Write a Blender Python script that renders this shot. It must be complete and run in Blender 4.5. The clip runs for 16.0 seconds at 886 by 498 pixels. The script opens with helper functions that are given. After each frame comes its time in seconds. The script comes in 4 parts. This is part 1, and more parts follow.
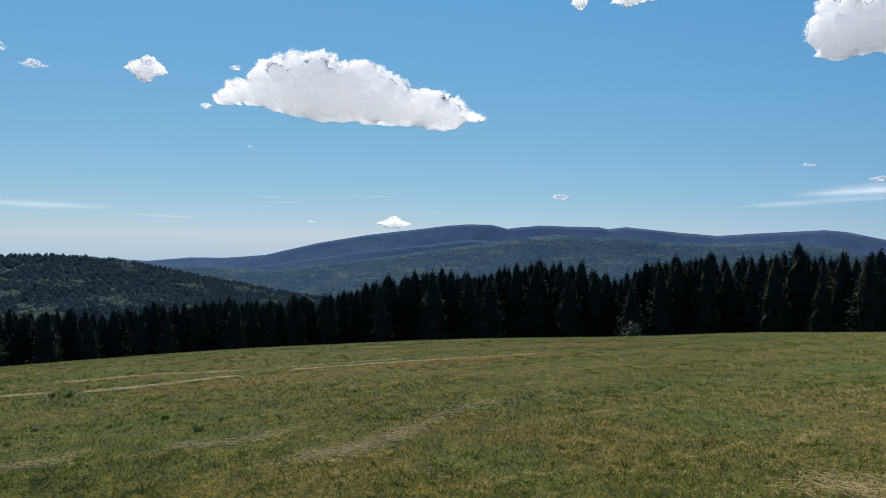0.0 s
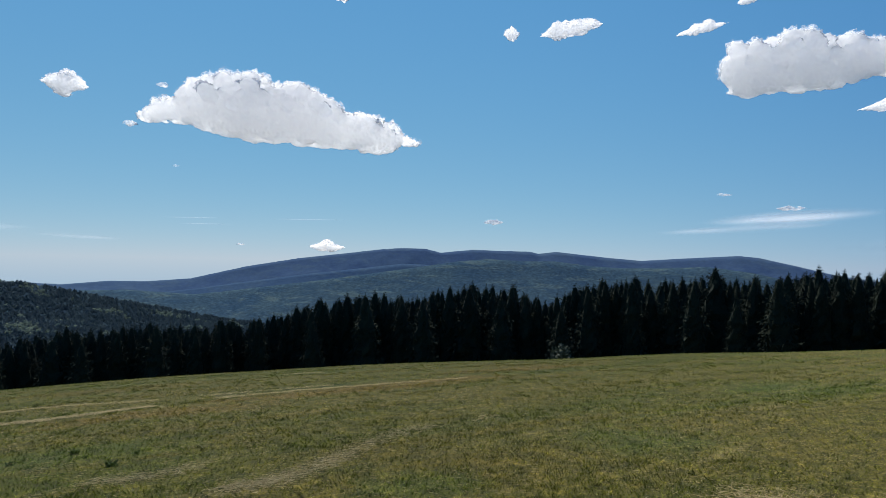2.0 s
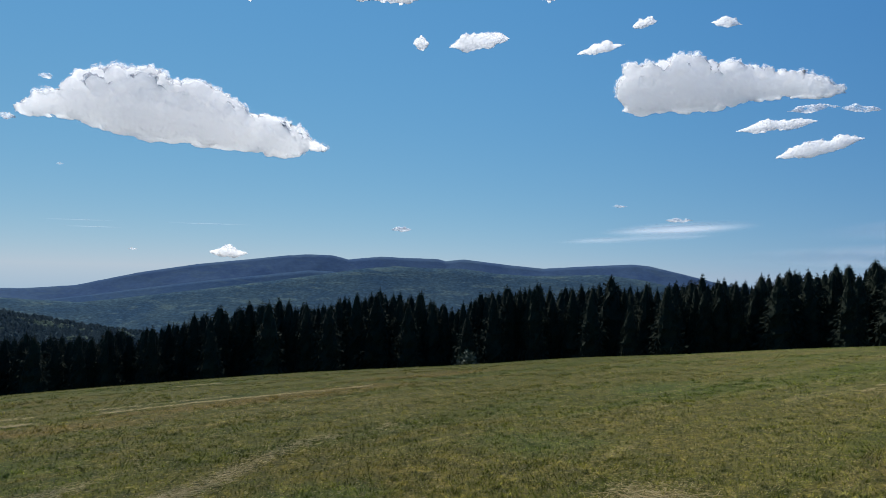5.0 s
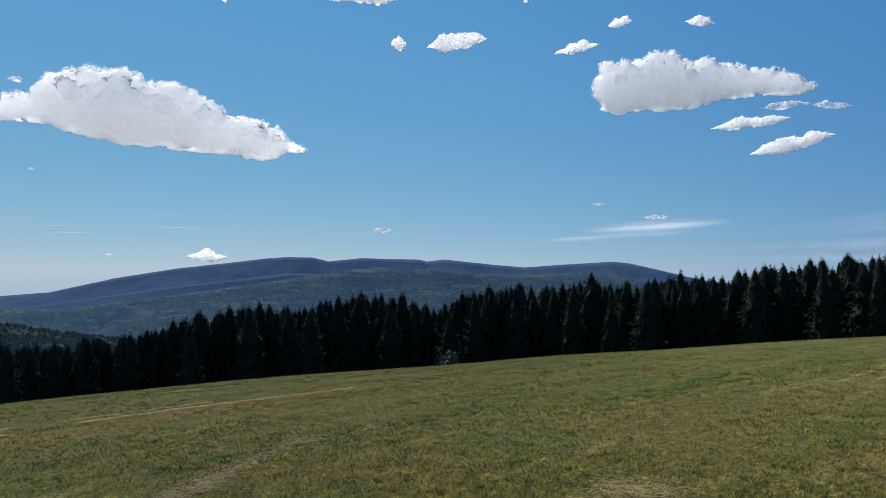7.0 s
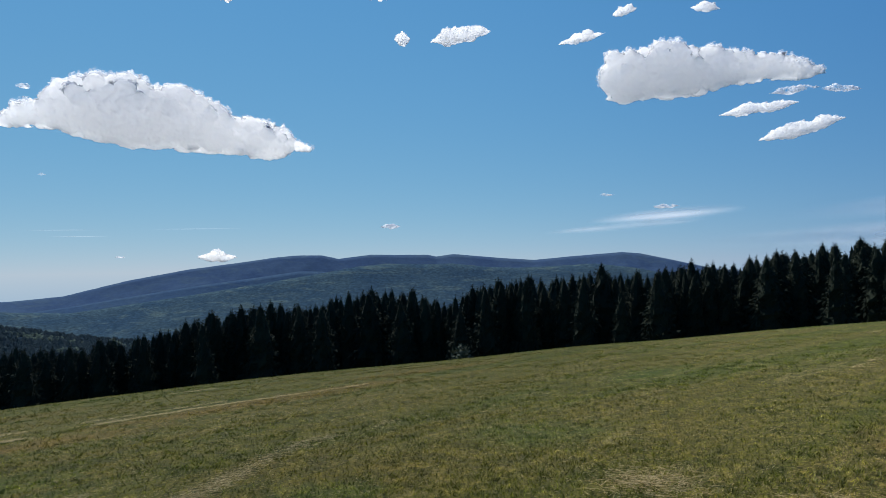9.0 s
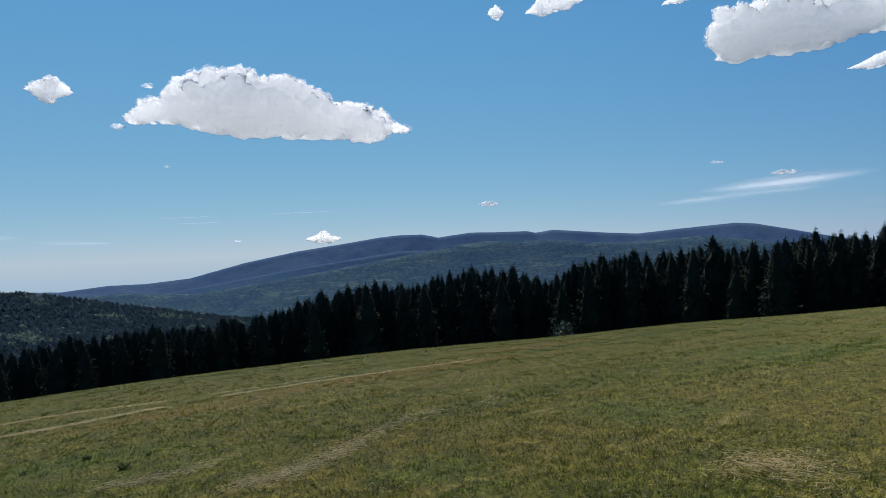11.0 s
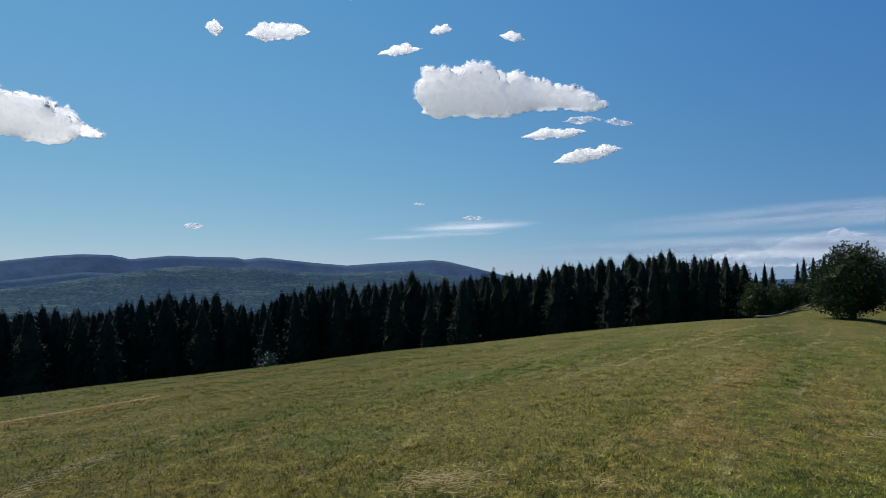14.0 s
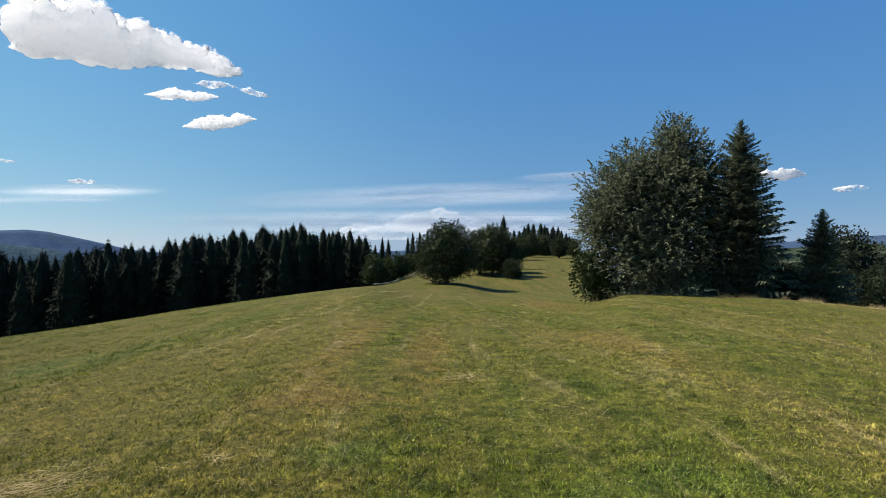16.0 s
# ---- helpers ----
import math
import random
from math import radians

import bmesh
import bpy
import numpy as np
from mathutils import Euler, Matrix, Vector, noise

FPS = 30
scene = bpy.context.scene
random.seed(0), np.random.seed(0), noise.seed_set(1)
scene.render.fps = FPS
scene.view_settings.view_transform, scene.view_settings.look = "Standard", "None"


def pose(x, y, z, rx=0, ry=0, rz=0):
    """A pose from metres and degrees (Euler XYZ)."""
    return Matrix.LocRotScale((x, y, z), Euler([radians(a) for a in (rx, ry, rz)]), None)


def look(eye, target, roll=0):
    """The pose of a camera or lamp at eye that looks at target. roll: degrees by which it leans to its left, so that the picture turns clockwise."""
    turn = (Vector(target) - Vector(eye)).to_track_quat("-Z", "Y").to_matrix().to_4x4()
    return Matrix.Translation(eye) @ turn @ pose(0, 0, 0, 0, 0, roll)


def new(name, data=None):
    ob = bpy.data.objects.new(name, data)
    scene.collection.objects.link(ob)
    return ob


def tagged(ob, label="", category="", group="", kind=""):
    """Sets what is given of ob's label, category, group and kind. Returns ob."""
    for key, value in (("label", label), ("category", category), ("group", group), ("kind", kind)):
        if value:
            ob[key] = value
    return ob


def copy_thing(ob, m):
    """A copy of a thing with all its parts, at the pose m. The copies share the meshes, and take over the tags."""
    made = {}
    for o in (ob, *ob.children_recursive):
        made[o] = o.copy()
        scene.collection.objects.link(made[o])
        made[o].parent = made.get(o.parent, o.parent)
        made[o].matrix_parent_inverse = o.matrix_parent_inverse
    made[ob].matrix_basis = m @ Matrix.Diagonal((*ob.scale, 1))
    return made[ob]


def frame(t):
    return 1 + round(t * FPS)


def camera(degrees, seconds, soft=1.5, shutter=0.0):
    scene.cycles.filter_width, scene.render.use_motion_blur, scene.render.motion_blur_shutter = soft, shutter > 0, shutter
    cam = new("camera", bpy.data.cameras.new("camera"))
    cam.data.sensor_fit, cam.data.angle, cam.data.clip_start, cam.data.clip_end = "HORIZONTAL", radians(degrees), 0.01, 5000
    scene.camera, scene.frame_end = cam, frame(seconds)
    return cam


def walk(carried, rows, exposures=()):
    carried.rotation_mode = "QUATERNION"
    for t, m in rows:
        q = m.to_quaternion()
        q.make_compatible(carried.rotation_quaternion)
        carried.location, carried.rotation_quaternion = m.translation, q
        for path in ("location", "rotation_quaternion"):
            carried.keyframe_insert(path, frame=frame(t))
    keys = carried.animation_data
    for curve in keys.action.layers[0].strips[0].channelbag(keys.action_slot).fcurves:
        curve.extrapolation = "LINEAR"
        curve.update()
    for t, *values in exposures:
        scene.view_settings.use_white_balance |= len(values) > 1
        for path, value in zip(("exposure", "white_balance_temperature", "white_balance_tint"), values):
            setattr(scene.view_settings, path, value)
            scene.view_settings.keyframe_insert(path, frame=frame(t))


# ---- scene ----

# ------------------------------------------------------------------ camera
# seconds, heading (degrees clockwise from +Y), upward tilt, roll: a person on a hilltop
# turns on the spot with the camera held a little ahead of the body
EYE = 1.6
ARM = 0.23
PATH = [
    (0.0, -65.93, -1.03, 0.79),
    (0.5, -64.91, 0.52, 0.47),
    (1.0, -64.80, 1.36, -0.17),
    (1.5, -60.62, 1.47, 1.35),
    (2.0, -59.82, 1.28, 1.07),
    (2.5, -58.64, 0.72, 0.78),
    (3.0, -54.41, 1.73, 1.27),
    (3.5, -51.33, 1.63, 1.96),
    (5.8, -51.10, 2.53, 0.95),
    (6.0, -50.56, 2.87, 1.06),
    (6.5, -49.62, 3.05, 0.30),
    (7.0, -49.53, 2.16, 0.32),
    (7.5, -47.33, 2.09, 0.56),
    (8.0, -46.33, 3.08, 0.18),
    (8.2, -46.85, 2.55, -0.21),
    (10.3, -55.43, 1.13, -1.24),
    (10.5, -56.14, 0.83, -1.45),
    (11.0, -59.60, -0.15, -2.45),
    (11.5, -67.29, -0.50, -0.73),
    (12.0, -65.50, -0.50, -1.03),
    (12.5, -61.48, -0.96, -0.21),
    (13.0, -54.78, 0.21, -0.49),
    (13.5, -42.49, 1.02, 0.61),
    (14.0, -33.15, 2.05, 0.12),
    (14.5, -25.97, 2.98, -1.27),
    (15.0, -17.61, 2.65, 0.10),
    (15.5, -8.03, 1.15, 0.91),
    (16.0, -0.04, -0.42, 0.22),
]


def held(yaw, tilt, roll):
    y, p = radians(yaw), radians(tilt)
    eye = Vector((ARM * math.sin(y), ARM * math.cos(y), EYE))
    way = Vector((math.sin(y) * math.cos(p), math.cos(y) * math.cos(p), math.sin(p)))
    return look(eye, eye + way * 10, roll)


cam = camera(71.4, 16.0, soft=0.6)
walk(cam, [(t, held(y, p, r)) for t, y, p, r in PATH], exposures=[(0.0, 0.56, 6250, 10), (3.5, 0.38, 6100, 10), (8.0, 0.38, 6050, 10), (12.5, 0.38, 6100, 10), (13.5, 0.32, 6150, 10),
                                                                  (14.5, 0.56, 6400, 10), (15.2, 0.68, 6550, 10), (16.0, 0.81, 6750, 10)])

# ------------------------------------------------------------------ world and sun
SUN_AZ, SUN_EL = -78.0, 50.0
world = bpy.data.worlds.new("world")
scene.world = world
world.use_nodes = True
wn = world.node_tree.nodes
sky = wn.new("ShaderNodeTexSky")
sky.sky_type = "NISHITA"
sky.sun_disc = False
sky.sun_elevation = radians(SUN_EL)
sky.sun_rotation = radians(SUN_AZ)
sky.altitude = 900
sky.air_density, sky.dust_density, sky.ozone_density = 0.7, 0.0, 3.0
wn["Background"].inputs["Strength"].default_value = 0.065
# deep azure summer sky: the three colours of the sky texture, each with its own contrast
wl = world.node_tree.links
apart, joined = wn.new("ShaderNodeSeparateColor"), wn.new("ShaderNodeCombineColor")
wl.new(sky.outputs[0], apart.inputs[0])
for k, (gain, power) in enumerate(((0.99, 0.72), (2.38, 0.38), (5.00, 0.12))):
    p, g_ = wn.new("ShaderNodeMath"), wn.new("ShaderNodeMath")
    p.operation, g_.operation = "POWER", "MULTIPLY"
    p.inputs[1].default_value, g_.inputs[1].default_value = power, gain
    wl.new(apart.outputs[k], p.inputs[0])
    wl.new(p.outputs[0], g_.inputs[0])
    wl.new(g_.outputs[0], joined.inputs[k])
# the sky pales towards the sun's side and deepens away from it
aim, toward, glow, tint = (wn.new("ShaderNode" + k) for k in ("TexCoord", "VectorMath", "MapRange", "Mix"))
toward.operation = "DOT_PRODUCT"
toward.inputs[1].default_value = (math.sin(radians(SUN_AZ)), math.cos(radians(SUN_AZ)), 0)
wl.new(aim.outputs["Generated"], toward.inputs[0])
glow.interpolation_type = "SMOOTHSTEP"
glow.inputs["From Min"].default_value, glow.inputs["From Max"].default_value = 0.0, 1.0
wl.new(toward.outputs["Value"], glow.inputs["Value"])
tint.data_type = "RGBA"
tint.inputs[6].default_value, tint.inputs[7].default_value = (0.70, 0.76, 0.88, 1), (1.13, 1.13, 1.10, 1)
wl.new(glow.outputs["Result"], tint.inputs[0])
graded = wn.new("ShaderNodeMix")
graded.data_type, graded.blend_type = "RGBA", "MULTIPLY"
graded.inputs[0].default_value = 1.0
wl.new(joined.outputs[0], graded.inputs[6])
wl.new(tint.outputs[2], graded.inputs[7])
wl.new(graded.outputs[2], wn["Background"].inputs["Color"])

sun_data = bpy.data.lights.new("sun", "SUN")
sun_data.energy, sun_data.angle, sun_data.color = 5.0, radians(0.5), (1.0, 0.93, 0.82)
sun = new("sun", sun_data)
sa, se = radians(SUN_AZ), radians(SUN_EL)
sun_dir = Vector((math.sin(sa) * math.cos(se), math.cos(sa) * math.cos(se), math.sin(se)))
sun.matrix_world = look(sun_dir * 300, (0, 0, 0))


# ------------------------------------------------------------------ materials
def material(name, rough=0.9, spec=0.2):
    m = bpy.data.materials.new(name)
    m.use_nodes = True
    b = m.node_tree.nodes["Principled BSDF"]
    b.inputs["Roughness"].default_value = rough
    b.inputs["Specular IOR Level"].default_value = spec
    return m, m.node_tree.nodes, m.node_tree.links, b


def mapped(nodes, links, scale=(1, 1, 1), turn=0.0):
    """World position, turned about z and scaled, so that patterns have real sizes."""
    geo = nodes.new("ShaderNodeNewGeometry")
    mp = nodes.new("ShaderNodeMapping")
    mp.vector_type = "POINT"
    mp.inputs["Rotation"].default_value = (0, 0, radians(turn))
    mp.inputs["Scale"].default_value = scale
    links.new(geo.outputs["Position"], mp.inputs["Vector"])
    return mp.outputs["Vector"]


def noise_tex(nodes, links, vec, scale, detail=4.0, rough=0.55, distort=0.0):
    n = nodes.new("ShaderNodeTexNoise")
    n.inputs["Scale"].default_value = scale
    n.inputs["Detail"].default_value = detail
    n.inputs["Roughness"].default_value = rough
    n.inputs["Distortion"].default_value = distort
    if vec is not None:
        links.new(vec, n.inputs["Vector"])
    return n.outputs["Fac"]


def ramp(nodes, links, fac, stops):
    r = nodes.new("ShaderNodeValToRGB")
    els = r.color_ramp.elements
    while len(els) > 1:
        els.remove(els[0])
    els[0].position, els[0].color = stops[0][0], (*stops[0][1], 1)
    for p, c in stops[1:]:
        e = els.new(p)
        e.color = (*c, 1)
    links.new(fac, r.inputs["Fac"])
    return r.outputs["Color"]


def step(nodes, links, fac, lo, hi):
    r = nodes.new("ShaderNodeMapRange")
    r.interpolation_type = "SMOOTHSTEP"
    r.inputs["From Min"].default_value, r.inputs["From Max"].default_value = lo, hi
    links.new(fac, r.inputs["Value"])
    return r.outputs["Result"]


def mix(nodes, links, fac, a, b, kind="MIX"):
    m = nodes.new("ShaderNodeMix")
    m.data_type, m.blend_type = "RGBA", kind
    for sock, val in ((m.inputs[0], fac), (m.inputs[6], a), (m.inputs[7], b)):
        if isinstance(val, (int, float)):
            sock.default_value = val
        elif isinstance(val, tuple):
            sock.default_value = (*val, 1)
        else:
            links.new(val, sock)
    return m.outputs[2]


def times(nodes, links, a, b):
    m = nodes.new("ShaderNodeMath")
    m.operation = "MULTIPLY"
    for sock, val in ((m.inputs[0], a), (m.inputs[1], b)):
        if isinstance(val, (int, float)):
            sock.default_value = val
        else:
            links.new(val, sock)
    return m.outputs[0]


def bump(nodes, links, bsdf, height, strength, distance):
    b = nodes.new("ShaderNodeBump")
    b.inputs["Strength"].default_value, b.inputs["Distance"].default_value = strength, distance
    links.new(height, b.inputs["Height"])
    links.new(b.outputs["Normal"], bsdf.inputs["Normal"])


def patch(nodes, links, vec, x, y, rx, ry):
    """1 inside a ragged oval of the meadow, 0 outside."""
    mp = nodes.new("ShaderNodeMapping")
    mp.vector_type = "TEXTURE"
    mp.inputs["Location"].default_value = (x, y, 0)
    mp.inputs["Scale"].default_value = (rx, ry, 1)
    links.new(vec, mp.inputs["Vector"])
    ln = nodes.new("ShaderNodeVectorMath")
    ln.operation = "LENGTH"
    links.new(mp.outputs["Vector"], ln.inputs[0])
    ad = nodes.new("ShaderNodeMath")
    ad.operation = "ADD"
    links.new(ln.outputs["Value"], ad.inputs[0])
    links.new(times(nodes, links, noise_tex(nodes, links, vec, 1.7, 5, 0.75), 2.6), ad.inputs[1])
    return step(nodes, links, ad.outputs[0], 2.45, 1.55)


# ragged brown and lush patches: centre and half sizes
BROWN = [(-14.3, 5.6, 1.0, 4.0), (-13.2, 1.4, 0.9, 3.0), (-15.5, 9.4, 0.9, 3.0), (-1.8, 14.0, 0.5, 7.0), (-0.3, 12.0, 0.6, 6.0), (-1.4, 7.6, 1.1, 0.9), (-18.0, 14.0, 1.4, 5.0), (3.6, 13.5, 0.8, 4.0), (6.5, 40, 2.0, 12.0)]
LUSH = [(-5.6, 6.2, 1.2, 1.1), (-5.3, 3.0, 0.9, 0.8), (-0.9, 5.4, 0.6, 0.6), (1.7, 4.6, 0.9, 0.5), (-9.3, -0.2, 0.9, 2.4), (-8.0, 12.8, 1.2, 2.0), (-13.7, -1.6, 0.4, 0.5)]


def meadow_colour(nodes, links):
    """Mown hay meadow: green, dried brown patches, pale streaks along the mowing, which runs along y; the ridge's
    stronger light is painted in as a paler tint.
    """
    flat = mapped(nodes, links, (1, 1, 0))
    run = mapped(nodes, links, (1, 0.12, 0))
    big = noise_tex(nodes, links, flat, 0.11, 3, 0.6)
    mid = noise_tex(nodes, links, flat, 0.9, 5, 0.7)
    lane = noise_tex(nodes, links, run, 0.42, 4, 0.65, 0.3)
    thin = noise_tex(nodes, links, run, 2.2, 4, 0.7, 0.5)
    fine = noise_tex(nodes, links, flat, 11.0, 6, 0.75)
    clump = noise_tex(nodes, links, flat, 3.6, 5, 0.7, 0.5)
    speck = noise_tex(nodes, links, flat, 34.0, 3, 0.7)
    green = ramp(nodes, links, mid, [(0.3, (0.030, 0.040, 0.005)), (0.5, (0.054, 0.060, 0.008)), (0.7, (0.082, 0.080, 0.014))])
    dry = ramp(nodes, links, fine, [(0.3, (0.056, 0.047, 0.011)), (0.55, (0.098, 0.080, 0.019)), (0.8, (0.165, 0.13, 0.042))])
    c = mix(nodes, links, times(nodes, links, step(nodes, links, lane, 0.40, 0.62), 0.85), green, dry)
    c = mix(nodes, links, times(nodes, links, step(nodes, links, big, 0.54, 0.7), 0.3), c, (0.085, 0.054, 0.013))
    for x, y, rx, ry in BROWN:
        c = mix(nodes, links, times(nodes, links, patch(nodes, links, flat, x, y, rx, ry), 0.82 if x < -8 else 0.55), c, (0.112, 0.074, 0.020))
    for x, y, rx, ry in LUSH:
        c = mix(nodes, links, times(nodes, links, patch(nodes, links, flat, x, y, rx, ry), 0.5), c, (0.040, 0.066, 0.012))
    c = mix(nodes, links, times(nodes, links, step(nodes, links, thin, 0.54, 0.72), 0.6), c, (0.19, 0.152, 0.066))
    c = mix(nodes, links, 0.85, c, ramp(nodes, links, fine, [(0.32, (0.3, 0.32, 0.28)), (0.5, (1, 1, 1)), (0.68, (1.7, 1.62, 1.4))]), "MULTIPLY")
    c = mix(nodes, links, 0.9, c, ramp(nodes, links, clump, [(0.33, (0.42, 0.5, 0.36)), (0.5, (1, 1, 1)), (0.68, (1.75, 1.62, 1.5))]), "MULTIPLY")
    c = mix(nodes, links, 0.7, c, ramp(nodes, links, speck, [(0.36, (0.3, 0.3, 0.3)), (0.5, (1, 1, 1)), (0.66, (2.1, 2.0, 1.7))]), "MULTIPLY")
    # light put into the colour: dimmer on the backlit sunward side, brighter towards the ridge
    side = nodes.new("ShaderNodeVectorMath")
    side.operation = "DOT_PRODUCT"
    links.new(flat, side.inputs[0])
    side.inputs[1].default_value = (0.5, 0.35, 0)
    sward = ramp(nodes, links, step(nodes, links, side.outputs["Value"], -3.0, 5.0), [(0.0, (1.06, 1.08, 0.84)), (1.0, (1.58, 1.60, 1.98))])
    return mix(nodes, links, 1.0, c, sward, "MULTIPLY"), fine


def far_woods_colour(nodes, links, dark, pale, clearing, size, grain=0.8, streak=(0.35, 1, 3.0), patch_size=6.0):
    """Wooded land seen from afar: mixed stands, crowns and paler clearings."""
    flat = mapped(nodes, links, (1, 1, 1))
    stand = noise_tex(nodes, links, flat, 1.0 / (size * 9), 4, 0.6, 0.6)
    crown = noise_tex(nodes, links, flat, 1.0 / size, 4, 0.7)
    band = noise_tex(nodes, links, mapped(nodes, links, streak, 25), 1.0 / (size * patch_size), 4, 0.65, 1.0)
    c = ramp(nodes, links, stand, [(0.38, dark), (0.62, pale)])
    c = mix(nodes, links, times(nodes, links, step(nodes, links, band, 0.52, 0.66), 0.7), c, clearing)
    c = mix(nodes, links, grain, c, ramp(nodes, links, crown, [(0.3, (0.5, 0.5, 0.55)), (0.55, (1, 1, 1)), (0.75, (1.5, 1.5, 1.4))]), "MULTIPLY")
    return c, crown


def let_light_through(n, l, b, colour, share):
    """Thin leaves and stalks: part of the light that falls on them shines through."""
    tl, mx = n.new("ShaderNodeBsdfTranslucent"), n.new("ShaderNodeMixShader")
    if isinstance(colour, tuple):
        tl.inputs["Color"].default_value = (*colour, 1)
    else:
        l.new(colour, tl.inputs["Color"])
    mx.inputs[0].default_value = share
    l.new(b.outputs[0], mx.inputs[1])
    l.new(tl.outputs[0], mx.inputs[2])
    l.new(mx.outputs[0], n["Material Output"].inputs["Surface"])


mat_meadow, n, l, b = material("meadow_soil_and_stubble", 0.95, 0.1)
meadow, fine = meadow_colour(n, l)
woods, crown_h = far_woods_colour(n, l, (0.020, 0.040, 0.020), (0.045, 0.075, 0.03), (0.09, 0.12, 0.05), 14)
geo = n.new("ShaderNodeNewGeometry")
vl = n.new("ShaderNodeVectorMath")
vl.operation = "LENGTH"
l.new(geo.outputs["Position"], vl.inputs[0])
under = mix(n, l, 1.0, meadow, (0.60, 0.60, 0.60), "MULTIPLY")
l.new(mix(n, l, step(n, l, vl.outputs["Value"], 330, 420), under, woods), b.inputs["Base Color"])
bump(n, l, b, fine, 0.6, 0.03)

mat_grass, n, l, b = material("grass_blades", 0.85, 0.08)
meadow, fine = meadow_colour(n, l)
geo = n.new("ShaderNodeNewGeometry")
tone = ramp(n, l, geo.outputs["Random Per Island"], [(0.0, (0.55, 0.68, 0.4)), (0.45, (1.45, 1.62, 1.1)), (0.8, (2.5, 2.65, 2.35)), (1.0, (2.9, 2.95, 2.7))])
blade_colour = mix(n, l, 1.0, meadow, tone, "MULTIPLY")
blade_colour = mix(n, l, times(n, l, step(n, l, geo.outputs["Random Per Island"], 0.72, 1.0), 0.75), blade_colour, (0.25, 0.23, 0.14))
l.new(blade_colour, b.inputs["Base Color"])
let_light_through(n, l, b, mix(n, l, 1.0, blade_colour, (0.75, 1.0, 0.7), "MULTIPLY"), 0.13)

mat_straw, n, l, b = material("dry_straw", 0.75, 0.3)
geo = n.new("ShaderNodeNewGeometry")
straw_colour = ramp(n, l, geo.outputs["Random Per Island"], [(0, (0.22, 0.16, 0.065)), (0.5, (0.40, 0.31, 0.14)), (1, (0.60, 0.50, 0.28))])
l.new(straw_colour, b.inputs["Base Color"])
let_light_through(n, l, b, straw_colour, 0.45)


def foliage(name, dark, light, rough=0.55, through_leaf=0.0):
    m, n, l, b = material(name, rough, 0.12)
    geo, info = n.new("ShaderNodeNewGeometry"), n.new("ShaderNodeObjectInfo")
    c = ramp(n, l, geo.outputs["Random Per Island"], [(0.0, dark), (0.7, tuple((a + b_) / 2 for a, b_ in zip(dark, light))), (1.0, light)])
    v = ramp(n, l, info.outputs["Random"], [(0.0, (0.75, 0.8, 0.75)), (1.0, (1.25, 1.2, 1.1))])
    c = mix(n, l, 1.0, c, v, "MULTIPLY")
    l.new(c, b.inputs["Base Color"])
    if through_leaf:
        let_light_through(n, l, b, c, through_leaf)
    return m


# forest spruces stand backlit: their shade is put into near-black needle colours
mat_shaded_needles = foliage("shaded_spruce_needles", (0.011, 0.017, 0.0115), (0.018, 0.026, 0.016), 0.9)
mat_young = foliage("young_leaves", (0.018, 0.030, 0.010), (0.052, 0.070, 0.026), 0.6, 0.25)
mat_weed = foliage("weed_leaves", (0.030, 0.050, 0.012), (0.13, 0.17, 0.05), 0.45, 0.35)
mat_oak = foliage("oak_leaves", (0.009, 0.016, 0.007), (0.050, 0.066, 0.027), 0.5, 0.22)
mat_feathery = foliage("feathery_leaves", (0.022, 0.031, 0.020), (0.175, 0.20, 0.13), 0.55, 0.3)
# sunlit copy of the spruce needles, with the brightness put into the colour
mat_lit_needles = foliage("lit_spruce_needles", (0.026, 0.038, 0.027), (0.15, 0.175, 0.12), 0.7, 0.25)
mat_wood = foliage("wood_leaves", (0.010, 0.016, 0.009), (0.025, 0.035, 0.017), 0.8)
mat_pale = foliage("pale_leaves", (0.05, 0.06, 0.04), (0.13, 0.14, 0.10))


def bark(name, dark, light):
    m, n, l, b = material(name, 0.95, 0.1)
    v = mapped(n, l, (1, 1, 0.2))
    f = noise_tex(n, l, v, 14, 5, 0.7)
    l.new(ramp(n, l, f, [(0.3, dark), (0.7, light)]), b.inputs["Base Color"])
    bump(n, l, b, f, 0.8, 0.03)
    return m


mat_bark = bark("bark", (0.035, 0.026, 0.02), (0.11, 0.09, 0.07))
mat_log = bark("peeled_log", (0.20, 0.18, 0.14), (0.42, 0.38, 0.30))


def hill_material(name, dark, pale, clearing, size, grain=0.8, **kw):
    m, n, l, b = material(name, 1.0, 0.0)
    c, h = far_woods_colour(n, l, dark, pale, clearing, size, grain, **kw)
    l.new(c, b.inputs["Base Color"])
    bump(n, l, b, h, 0.3 * grain, size * 0.3)
    return m


# distance haze is painted into these three base colours, bluer further off
mat_haze_ridge = hill_material("haze_blue_mountain", (0.036, 0.062, 0.116), (0.042, 0.070, 0.118), (0.050, 0.080, 0.120), 26, 0.3)
mat_haze_shoulder = hill_material("haze_blue_shoulder", (0.029, 0.054, 0.100), (0.034, 0.060, 0.102), (0.041, 0.068, 0.102), 24, 0.35)
mat_haze_foothill = hill_material("haze_blue_foothill", (0.026, 0.050, 0.078), (0.036, 0.062, 0.082), (0.066, 0.096, 0.098), 13, 0.9, streak=(0.5, 0.5, 4.0))
mat_low_hill = hill_material("dark_wooded_hill", (0.020, 0.032, 0.026), (0.034, 0.048, 0.034), (0.085, 0.090, 0.050), 12)
